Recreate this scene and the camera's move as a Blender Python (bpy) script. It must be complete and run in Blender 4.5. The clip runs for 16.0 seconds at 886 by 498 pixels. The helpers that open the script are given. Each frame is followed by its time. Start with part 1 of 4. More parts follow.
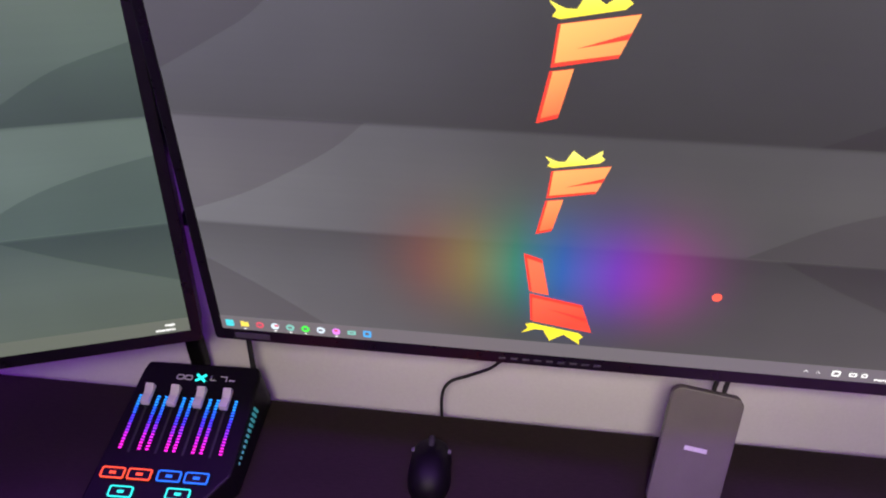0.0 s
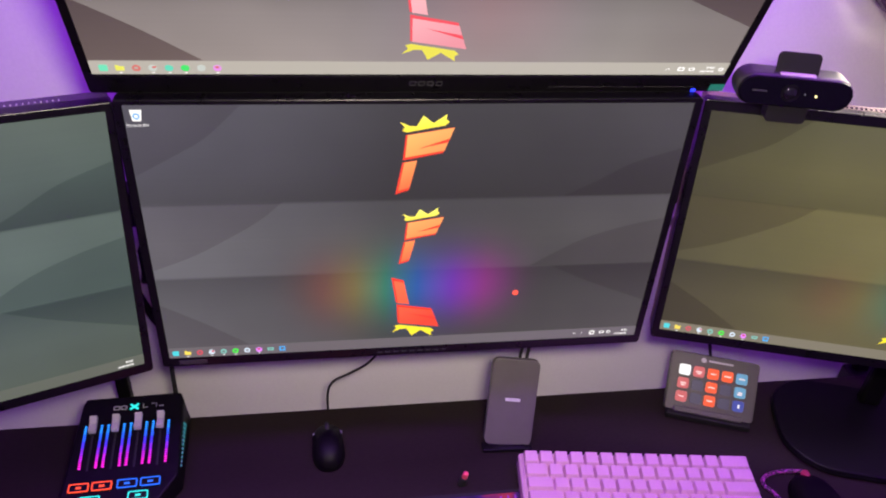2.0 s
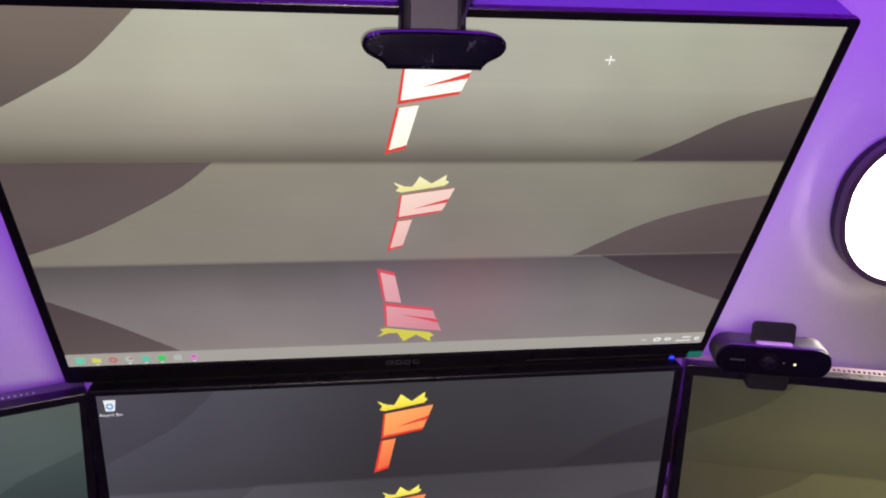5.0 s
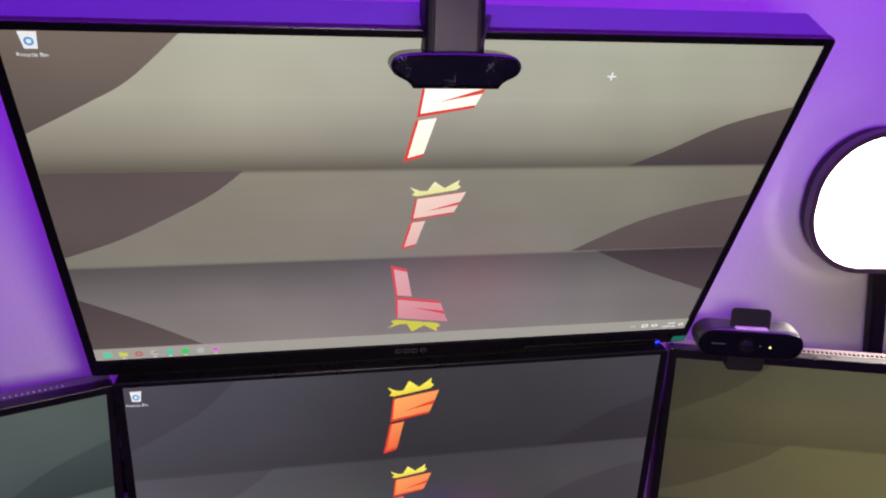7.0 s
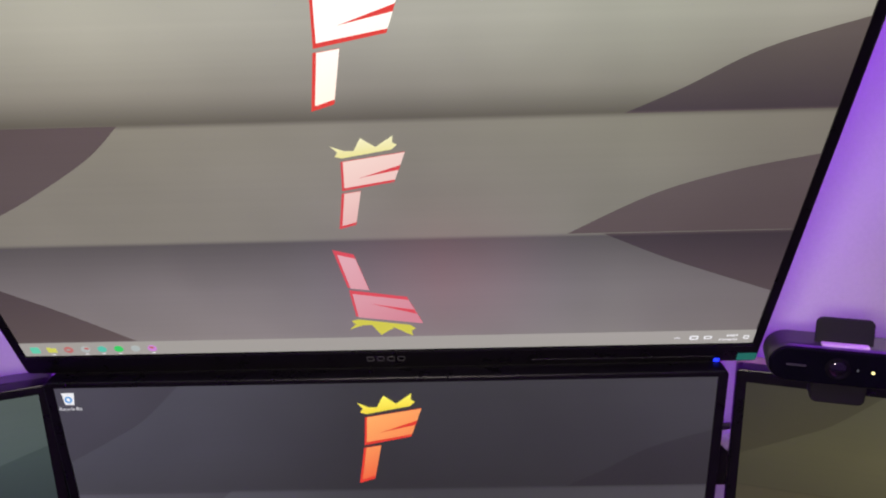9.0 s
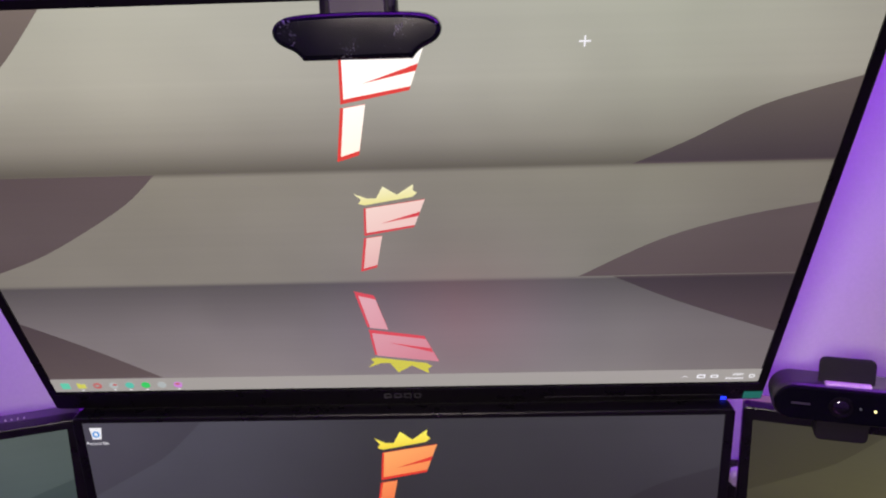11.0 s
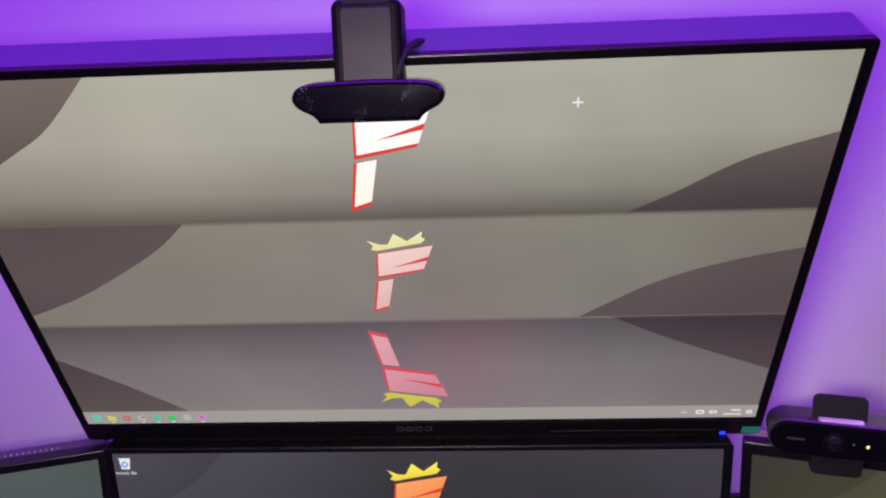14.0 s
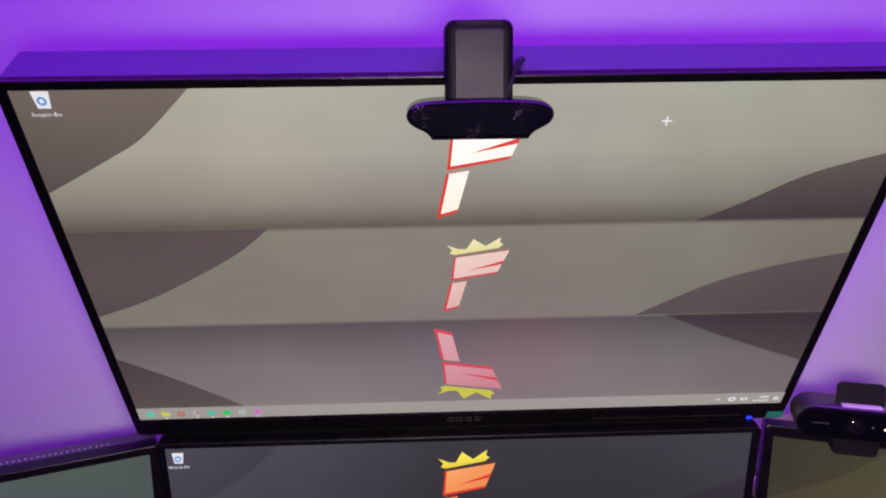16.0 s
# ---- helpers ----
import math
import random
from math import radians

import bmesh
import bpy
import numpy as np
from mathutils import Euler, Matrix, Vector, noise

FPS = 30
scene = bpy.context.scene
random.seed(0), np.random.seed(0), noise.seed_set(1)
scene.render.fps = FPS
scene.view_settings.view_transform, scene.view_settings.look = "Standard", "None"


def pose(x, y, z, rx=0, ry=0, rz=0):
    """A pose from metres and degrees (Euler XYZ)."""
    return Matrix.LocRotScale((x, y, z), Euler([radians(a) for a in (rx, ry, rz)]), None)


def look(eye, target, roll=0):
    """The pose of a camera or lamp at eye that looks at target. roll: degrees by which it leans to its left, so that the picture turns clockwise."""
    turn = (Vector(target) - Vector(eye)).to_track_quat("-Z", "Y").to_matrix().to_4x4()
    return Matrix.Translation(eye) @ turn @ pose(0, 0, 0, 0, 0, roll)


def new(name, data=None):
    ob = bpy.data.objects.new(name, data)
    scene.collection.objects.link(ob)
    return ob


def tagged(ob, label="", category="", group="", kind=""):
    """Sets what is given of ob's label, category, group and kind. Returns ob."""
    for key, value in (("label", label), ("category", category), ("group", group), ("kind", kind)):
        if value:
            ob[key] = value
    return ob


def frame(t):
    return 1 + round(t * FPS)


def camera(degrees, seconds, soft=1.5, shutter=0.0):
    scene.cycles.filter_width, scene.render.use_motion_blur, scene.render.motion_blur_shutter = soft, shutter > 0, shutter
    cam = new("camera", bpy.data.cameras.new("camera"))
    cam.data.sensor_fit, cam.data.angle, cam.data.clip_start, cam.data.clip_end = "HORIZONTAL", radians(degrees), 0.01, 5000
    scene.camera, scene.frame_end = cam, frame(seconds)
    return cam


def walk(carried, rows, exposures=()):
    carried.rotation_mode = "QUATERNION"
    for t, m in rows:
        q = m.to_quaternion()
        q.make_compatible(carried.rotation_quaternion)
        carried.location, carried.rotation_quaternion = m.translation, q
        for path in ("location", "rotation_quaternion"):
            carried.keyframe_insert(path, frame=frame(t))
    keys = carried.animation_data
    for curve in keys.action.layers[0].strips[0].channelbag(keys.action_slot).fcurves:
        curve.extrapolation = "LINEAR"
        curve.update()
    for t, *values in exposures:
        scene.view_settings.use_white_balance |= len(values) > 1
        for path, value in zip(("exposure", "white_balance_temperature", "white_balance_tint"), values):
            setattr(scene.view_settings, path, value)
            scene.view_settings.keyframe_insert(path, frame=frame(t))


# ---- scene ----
cam = camera(59.3, 16.0, soft=2.0)
PATH = [
    (0, (-0.026, -0.449, 1.378), (-0.235, 1.122, 0.157), -0.5),
    (0.2, (-0.003, -0.522, 1.441), (-0.122, 1.04, 0.197), -0.4),
    (0.3, (-0.005, -0.548, 1.454), (-0.064, 1.018, 0.211), 0.3),
    (0.5, (0.001, -0.57, 1.477), (0.003, 0.997, 0.234), 0.9),
    (1, (0.044, -0.557, 1.501), (-0.024, 1.012, 0.262), -1.2),
    (1.5, (-0.008, -0.589, 1.514), (0.057, 1.023, 0.331), -0.4),
    (2, (-0.097, -0.673, 1.545), (0.203, 0.939, 0.399), 4.2),
    (2.4, (-0.081, -0.679, 1.547), (0.24, 0.931, 0.404), 4.9),
    (2.5, (-0.079, -0.678, 1.549), (0.254, 0.932, 0.41), 4.9),
    (3, (0.008, -0.629, 1.53), (0.174, 0.967, 0.335), 2.9),
    (3.5, (0.002, -0.627, 1.523), (0.067, 0.973, 0.324), 1.3),
    (4, (-0.078, -0.663, 1.531), (0.228, 1.03, 0.512), 2.8),
    (4.3, (-0.104, -0.673, 1.549), (0.276, 1.08, 0.664), 2.8),
    (4.5, (-0.106, -0.673, 1.566), (0.29, 1.12, 0.774), 2.7),
    (5, (-0.067, -0.639, 1.608), (0.229, 1.214, 0.914), 2.1),
    (5.2, (-0.035, -0.626, 1.613), (0.182, 1.237, 0.92), 1.6),
    (7.3, (-0.118, -0.697, 1.642), (0.276, 1.115, 0.894), 2.7),
    (7.4, (-0.102, -0.704, 1.636), (0.266, 1.123, 0.912), 2.5),
    (7.5, (-0.107, -0.701, 1.641), (0.283, 1.117, 0.905), 2.9),
    (8, (-0.062, -0.635, 1.607), (0.178, 1.226, 0.914), 1.7),
    (8.5, (0.04, -0.533, 1.571), (0.007, 1.337, 0.864), 0.2),
    (9, (0.067, -0.553, 1.564), (0.019, 1.313, 0.845), -1.8),
    (9.5, (0.071, -0.552, 1.577), (0.034, 1.321, 0.876), -2.0),
    (11.8, (0.056, -0.585, 1.581), (-0.019, 1.313, 0.956), -1.8),
    (12, (0.063, -0.583, 1.583), (-0.011, 1.314, 0.954), -1.9),
    (12.5, (0.063, -0.598, 1.594), (-0.017, 1.311, 1.001), -2.0),
    (13, (0.067, -0.603, 1.6), (-0.024, 1.312, 1.03), -2.1),
    (13.5, (0.071, -0.611, 1.602), (-0.033, 1.305, 1.039), -2.3),
    (14, (0.072, -0.608, 1.6), (-0.043, 1.307, 1.037), -2.3),
    (14.5, (0.074, -0.6, 1.599), (-0.038, 1.315, 1.031), -2.0),
    (15, (0.055, -0.595, 1.592), (-0.042, 1.314, 1.004), -1.6),
    (15.5, (0.02, -0.593, 1.596), (-0.054, 1.313, 0.995), -0.8),
    (16, (-0.038, -0.623, 1.636), (0.028, 1.268, 0.989), -0.5),
]
EXPOSURES = [
    (0.0, 0.74, 6700, 9), (0.5, 0.68, 6950, 11), (1.0, 0.58, 6900, 12), (1.5, 0.54, 6950, 12), (2.5, 0.49, 6550, 11),
    (3.0, 0.48, 6550, 11), (3.5, 0.52, 6750, 11), (4.0, 0.48, 6850, 11), (4.5, 0.34, 6600, 10),
    (5.0, 0.06, 6500, 11), (7.5, 0.0, 6500, 11), (9.0, 0.02, 6350, 14), (12.0, 0.0, 6350, 16), (16.0, -0.12, 6400, 15),
]
walk(cam, [(t, look(eye, target, roll)) for t, eye, target, roll in PATH], EXPOSURES)

# ---- world, lights ----
world = bpy.data.worlds.new("room_dark")
scene.world = world
world.use_nodes = True
world.node_tree.nodes["Background"].inputs[0].default_value = (0.02, 0.015, 0.03, 1)
world.node_tree.nodes["Background"].inputs[1].default_value = 0.3


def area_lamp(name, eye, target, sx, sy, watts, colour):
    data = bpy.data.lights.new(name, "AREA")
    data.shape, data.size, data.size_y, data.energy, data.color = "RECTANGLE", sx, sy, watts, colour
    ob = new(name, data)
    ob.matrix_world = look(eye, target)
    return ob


# fixed stand-in for the carried white torch, and a violet strip under the ceiling
# its width averages the places the torch passes through
TORCH_STAND_IN = area_lamp("torch_stand_in", (-0.016, -0.652, 1.588), (0.11, 0.16, 0.80), 0.17, 0.08, 2.3, (1.0, 0.87, 0.76))
TORCH_STAND_IN.data.spread = radians(118)
area_lamp("led_strip_light", (0.1, -0.30, 2.38), (0.1, 0.05, 1.2), 2.2, 0.28, 29.0, (0.31, 0.016, 1.0))

# a short violet strip stuck to the back of the upper monitor
area_lamp("back_strip_light", (0.20, 0.085, 1.30), (0.20, 0.129, 1.30), 0.24, 0.012, 0.10, (0.34, 0.012, 1.0))


# ---- materials ----
def lin(r, g, b):
    return tuple(((c / 255 / 12.92) if c <= 10 else ((c / 255 + 0.055) / 1.055) ** 2.4) for c in (r, g, b)) + (1.0,)


class Nodes:
    """A short way to write node trees."""

    def __init__(self, name):
        self.mat = bpy.data.materials.new(name)
        self.mat.use_nodes = True
        self.tree = self.mat.node_tree
        self.bsdf = self.tree.nodes["Principled BSDF"]

    def add(self, kind, **values):
        node = self.tree.nodes.new(kind)
        for key, value in values.items():
            if key == "operation":
                node.operation = value
            elif key == "blend_type":
                node.blend_type = value
        return node

    def link(self, a, b):
        self.tree.links.new(a, b)

    def math(self, operation, a, b=None, c=None):
        node = self.add("ShaderNodeMath", operation=operation)
        for i, v in enumerate((a, b, c)):
            if v is None:
                continue
            if isinstance(v, (int, float)):
                node.inputs[i].default_value = v
            else:
                self.link(v, node.inputs[i])
        return node.outputs[0]

    def ramp(self, fac, stops, constant=False):
        node = self.add("ShaderNodeValToRGB")
        cr = node.color_ramp
        cr.interpolation = "CONSTANT" if constant else "LINEAR"
        while len(cr.elements) < len(stops):
            cr.elements.new(0.5)
        for e, (p, col) in zip(cr.elements, stops):
            e.position, e.color = p, col
        self.link(fac, node.inputs[0])
        return node.outputs[0]

    def noise(self, scale, detail=4.0, coords="Object", stretch=(1, 1, 1)):
        tc = self.add("ShaderNodeTexCoord")
        mp = self.add("ShaderNodeMapping")
        mp.inputs["Scale"].default_value = stretch
        self.link(tc.outputs[coords], mp.inputs[0])
        nz = self.add("ShaderNodeTexNoise")
        nz.inputs["Scale"].default_value, nz.inputs["Detail"].default_value = scale, detail
        self.link(mp.outputs[0], nz.inputs[0])
        return nz.outputs[0]

    def mix(self, fac, a, b, blend="MIX"):
        node = self.add("ShaderNodeMix")
        node.data_type, node.blend_type = "RGBA", blend
        for i, v in ((0, fac), (6, a), (7, b)):
            if isinstance(v, (int, float)):
                node.inputs[i].default_value = v
            elif isinstance(v, tuple):
                node.inputs[i].default_value = v
            else:
                self.link(v, node.inputs[i])
        return node.outputs[2]

    def bump(self, height, strength, distance):
        node = self.add("ShaderNodeBump")
        node.inputs["Strength"].default_value, node.inputs["Distance"].default_value = strength, distance
        self.link(height, node.inputs["Height"])
        self.link(node.outputs[0], self.bsdf.inputs["Normal"])


def surface(name, base, rough=0.5, metal=0.0, vary=0.25, scale=40.0, relief=0.1, fine=900.0, stretch=(1, 1, 1), coat=0.0, spec=0.5):
    """A plain surface with coarse and fine variation of tone, gloss and relief."""
    n = Nodes(name)
    coarse, grain = n.noise(scale, 5.0, stretch=stretch), n.noise(fine, 2.0, stretch=stretch)
    both = n.math("MULTIPLY_ADD", grain, 0.45, n.math("MULTIPLY", coarse, 0.55))
    low = tuple(c * (1 - vary) for c in base[:3]) + (1,)
    high = tuple(min(1, c * (1 + vary)) for c in base[:3]) + (1,)
    n.link(n.ramp(both, [(0.3, low), (0.7, high)]), n.bsdf.inputs["Base Color"])
    n.link(n.math("MULTIPLY_ADD", coarse, 0.22, max(0.03, rough - 0.11)), n.bsdf.inputs["Roughness"])
    n.bsdf.inputs["Metallic"].default_value = metal
    n.bsdf.inputs["Coat Weight"].default_value = coat
    n.bsdf.inputs["Specular IOR Level"].default_value = spec
    if relief:
        n.bump(grain, relief, 0.0006)
    return n.mat


def glow(name, colour, strength, vary=0.0):
    """A surface that gives off light: a lit mark, key lamp or indicator."""
    n = Nodes(name)
    n.bsdf.inputs["Base Color"].default_value = (0.02, 0.02, 0.02, 1)
    n.bsdf.inputs["Roughness"].default_value = 0.35
    n.bsdf.inputs["Emission Color"].default_value = colour
    n.bsdf.inputs["Emission Strength"].default_value = strength
    return n.mat


def graded(name, top, low, v0, v1, strength=1.0):
    """A lit flat shape whose colour changes up the picture between v0 and v1, paler along its left side."""
    n = Nodes(name)
    uv = n.add("ShaderNodeUVMap")
    sep = n.add("ShaderNodeSeparateXYZ")
    n.link(uv.outputs[0], sep.inputs[0])
    k = n.math("DIVIDE", n.math("SUBTRACT", sep.outputs[1], v0), v1 - v0)
    k = n.math("ADD", k, n.math("MULTIPLY", n.math("SUBTRACT", 0.5, sep.outputs[0]), 4.0))
    mid = tuple((a + b) / 2 for a, b in zip(top, low))
    n.link(n.ramp(k, [(0.0, low), (0.45, mid), (1.0, top)]), n.bsdf.inputs["Emission Color"])
    n.bsdf.inputs["Emission Strength"].default_value = strength
    n.bsdf.inputs["Base Color"].default_value = (0.02, 0.02, 0.02, 1)
    n.bsdf.inputs["Roughness"].default_value = 0.42
    return n.mat


def screen_material(name, rows, edge, strength, halo, halo_stops, halo_box):
    """A lit display: bands of tone up the picture, darker towards the sides, and one soft halo of colours."""
    n = Nodes(name)
    uv = n.add("ShaderNodeUVMap")
    sep = n.add("ShaderNodeSeparateXYZ")
    n.link(uv.outputs[0], sep.inputs[0])
    u, v = sep.outputs[0], sep.outputs[1]
    base = n.ramp(v, rows)
    side = n.ramp(u, edge)
    col = n.mix(1.0, base, side, "MULTIPLY")
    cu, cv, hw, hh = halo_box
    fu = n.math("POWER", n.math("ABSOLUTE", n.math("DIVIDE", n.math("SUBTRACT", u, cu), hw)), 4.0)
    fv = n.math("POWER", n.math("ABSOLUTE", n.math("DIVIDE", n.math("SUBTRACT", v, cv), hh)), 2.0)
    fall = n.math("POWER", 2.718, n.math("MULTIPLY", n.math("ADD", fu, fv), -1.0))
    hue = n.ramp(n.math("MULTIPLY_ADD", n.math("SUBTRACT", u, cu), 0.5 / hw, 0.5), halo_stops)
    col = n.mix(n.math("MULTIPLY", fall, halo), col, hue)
    # faint unevenness of the backlight
    patch = n.ramp(n.noise(5.0, 2.0, "UV", (1.0, 0.6, 1)), [(0.3, (0.93, 0.93, 0.93, 1)), (0.7, (1.06, 1.06, 1.06, 1))])
    col = n.mix(1.0, col, patch, "MULTIPLY")
    # faint lines across the picture
    lines = n.ramp(n.noise(6.0, 3.0, "UV", (0.12, 14.0, 1)), [(0.3, (0.985, 0.985, 0.985, 1)), (0.7, (1.015, 1.015, 1.015, 1))])
    col = n.mix(1.0, col, lines, "MULTIPLY")
    n.link(col, n.bsdf.inputs["Emission Color"])
    n.bsdf.inputs["Emission Strength"].default_value = strength
    n.bsdf.inputs["Base Color"].default_value = (0.012, 0.012, 0.014, 1)
    n.bsdf.inputs["Roughness"].default_value = 0.42
    n.bsdf.inputs["Specular IOR Level"].default_value = 0.2
    return n.mat


WALL = surface("wall_paint", (0.74, 0.73, 0.72), 0.65, vary=0.04, scale=3.0, relief=0.25, fine=260.0)
CEIL = surface("ceiling_paint", (0.75, 0.74, 0.73), 0.8, vary=0.03, scale=3.0)
FLOOR = surface("floor_carpet", (0.16, 0.15, 0.15), 0.9, vary=0.3, scale=12.0, relief=0.5, fine=600.0)
DESK = surface("desk_black_laminate", (0.019, 0.0135, 0.0125), 0.48, spec=0.16, vary=0.3, scale=9.0, relief=0.25, fine=500.0, stretch=(0.25, 1, 1))
BLACK = surface("black_plastic", (0.006, 0.0055, 0.006), 0.34, spec=0.3, vary=0.3, scale=60.0, relief=0.12)
GLOSS = surface("gloss_black_plastic", (0.003, 0.003, 0.005), 0.14, spec=0.25, vary=0.3, scale=50.0, relief=0.0)
BEZEL = surface("satin_black_bezel", (0.005, 0.0042, 0.006), 0.3, spec=0.32, vary=0.3, scale=60.0, relief=0.04)
INK = surface("deep_black_plastic", (0.0035, 0.003, 0.004), 0.5, spec=0.16, vary=0.3, scale=60.0, relief=0.2)
MATTE = surface("matte_black_plastic", (0.010, 0.0095, 0.010), 0.55, spec=0.3, vary=0.3, scale=60.0, relief=0.3)
SHELL = surface("silver_blue_shell_plastic", (0.085, 0.095, 0.15), 0.4, vary=0.12, scale=50.0, relief=0.2)
PALE_SHELL = surface("grey_shell_plastic", (0.085, 0.08, 0.085), 0.38, vary=0.12, scale=50.0, relief=0.2)
# side shell again, with the panel lamp's warm light mixed into its colour
LAMPLIT_SHELL = surface("lamplit_shell_plastic", (0.27, 0.215, 0.14), 0.4, vary=0.1, scale=50.0, relief=0.2)
GREY = surface("dark_grey_plastic", (0.105, 0.097, 0.092), 0.45, vary=0.12, scale=45.0, relief=0.2)
RUBBER = surface("black_rubber", (0.012, 0.012, 0.012), 0.75, vary=0.3, scale=90.0, relief=0.3)
KEYCAP = surface("pale_pink_keycap", (0.62, 0.38, 0.48), 0.5, vary=0.05, scale=80.0, relief=0.15)
CAPWHITE = surface("pale_fader_plastic", (0.55, 0.52, 0.55), 0.35, vary=0.08, scale=80.0, relief=0.05)
STEEL = surface("brushed_steel", (0.55, 0.54, 0.54), 0.3, metal=1.0, vary=0.1, scale=80.0, relief=0.1, stretch=(8, 1, 1))
MARK = surface("pale_print", (0.55, 0.55, 0.56), 0.5, vary=0.1, scale=200.0, relief=0.0)
GLINT_GREY = surface("dim_grey_glint", (0.12, 0.12, 0.13), 0.4, vary=0.15, scale=200.0, relief=0.0)
MARKFAINT = surface("faint_grey_print", (0.045, 0.044, 0.048), 0.35, vary=0.15, scale=200.0, relief=0.0)
GLASS_DARK = surface("dark_lens_glass", (0.006, 0.006, 0.008), 0.06, vary=0.2, scale=60.0, relief=0.0, coat=1.0)


# ---- building helpers ----
def thing(name, label, category, m=None, group="", kind=""):
    ob = new(name)
    ob.empty_display_size = 0.02
    if m is not None:
        ob.matrix_basis = m
    return tagged(ob, label, category, group, kind)


def part(name, bm, material, parent=None, label="", m=None, smooth=False):
    mesh = bpy.data.meshes.new(name)
    bm.normal_update()
    bm.to_mesh(mesh)
    bm.free()
    mesh.materials.append(material)
    if smooth:
        for p in mesh.polygons:
            p.use_smooth = True
    ob = new(name, mesh)
    if parent is not None:
        ob.parent = parent
    if m is not None:
        ob.matrix_basis = m
    if label:
        tagged(ob, label)
    return ob


def box(x0, x1, y0, y1, z0, z1, bevel=0.0, seg=2, bm=None):
    own = bmesh.new()
    vs = [own.verts.new((x, y, z)) for x in (x0, x1) for y in (y0, y1) for z in (z0, z1)]
    for q in ((0, 1, 3, 2), (4, 6, 7, 5), (0, 4, 5, 1), (2, 3, 7, 6), (0, 2, 6, 4), (1, 5, 7, 3)):
        own.faces.new([vs[i] for i in q])
    bmesh.ops.recalc_face_normals(own, faces=own.faces)
    if bevel:
        bmesh.ops.bevel(own, geom=own.edges[:], offset=bevel, segments=seg, profile=0.5, affect="EDGES")
    if bm is None:
        return own
    merge(bm, own)
    return bm


def merge(bm, other, m=None):
    """Adds the mesh of other to bm, moved by m."""
    mesh = bpy.data.meshes.new("join")
    if m is not None:
        bmesh.ops.transform(other, matrix=m, verts=other.verts)
    other.to_mesh(mesh)
    other.free()
    bm.from_mesh(mesh)
    bpy.data.meshes.remove(mesh)


def round_outline(w, h, r, seg=6):
    """Corner-rounded rectangle about the origin, counter-clockwise."""
    pts = []
    for cx, cy, a0 in ((w / 2 - r, h / 2 - r, 0), (-w / 2 + r, h / 2 - r, 90), (-w / 2 + r, -h / 2 + r, 180), (w / 2 - r, -h / 2 + r, 270)):
        for i in range(seg + 1):
            a = radians(a0 + 90 * i / seg)
            pts.append((cx + r * math.cos(a), cy + r * math.sin(a)))
    return pts


def slab(points, depth, bevel=0.0, seg=2):
    """Extrudes an outline in x, z from y=0 back to y=depth (front faces -y)."""
    bm = bmesh.new()
    front = [bm.verts.new((x, 0, z)) for x, z in points]
    back = [bm.verts.new((x, depth, z)) for x, z in points]
    f, b = bm.faces.new(front), bm.faces.new(list(reversed(back)))
    n = len(points)
    for i in range(n):
        bm.faces.new((front[i], back[i], back[(i + 1) % n], front[(i + 1) % n]))
    bmesh.ops.recalc_face_normals(bm, faces=bm.faces)
    if bevel:
        rim = [e for e in f.edges] + [e for e in b.edges]
        bmesh.ops.bevel(bm, geom=rim, offset=bevel, segments=seg, profile=0.5, affect="EDGES")
    return bm


def ring(w, h, r, w2, h2, r2, depth, dz=0.0, dx=0.0, seg=6):
    """A frame between two rounded rectangles, from y=0 back to depth; the opening is moved by dx, dz."""
    a, b = round_outline(w, h, r, seg), [(x + dx, z + dz) for x, z in round_outline(w2, h2, r2, seg)]
    bm = bmesh.new()
    n = len(a)
    rows = [[bm.verts.new((x, y, z)) for x, z in pts] for pts, y in ((b, depth), (b, 0), (a, 0), (a, depth))]
    for k in range(3):
        for i in range(n):
            j = (i + 1) % n
            bm.faces.new((rows[k][i], rows[k][j], rows[k + 1][j], rows[k + 1][i]))
    bmesh.ops.recalc_face_normals(bm, faces=bm.faces)
    return bm


def lathe(profile, seg=24):
    """Turns (radius, z) pairs about the z axis."""
    bm = bmesh.new()
    rows = []
    for r, z in profile:
        rows.append([bm.verts.new((r * math.cos(2 * math.pi * i / seg), r * math.sin(2 * math.pi * i / seg), z)) for i in range(seg)])
    for a, b in zip(rows, rows[1:]):
        for i in range(seg):
            j = (i + 1) % seg
            bm.faces.new((a[i], a[j], b[j], b[i]))
    bm.faces.new(list(reversed(rows[0])))
    bm.faces.new(rows[-1])
    bmesh.ops.recalc_face_normals(bm, faces=bm.faces)
    return bm


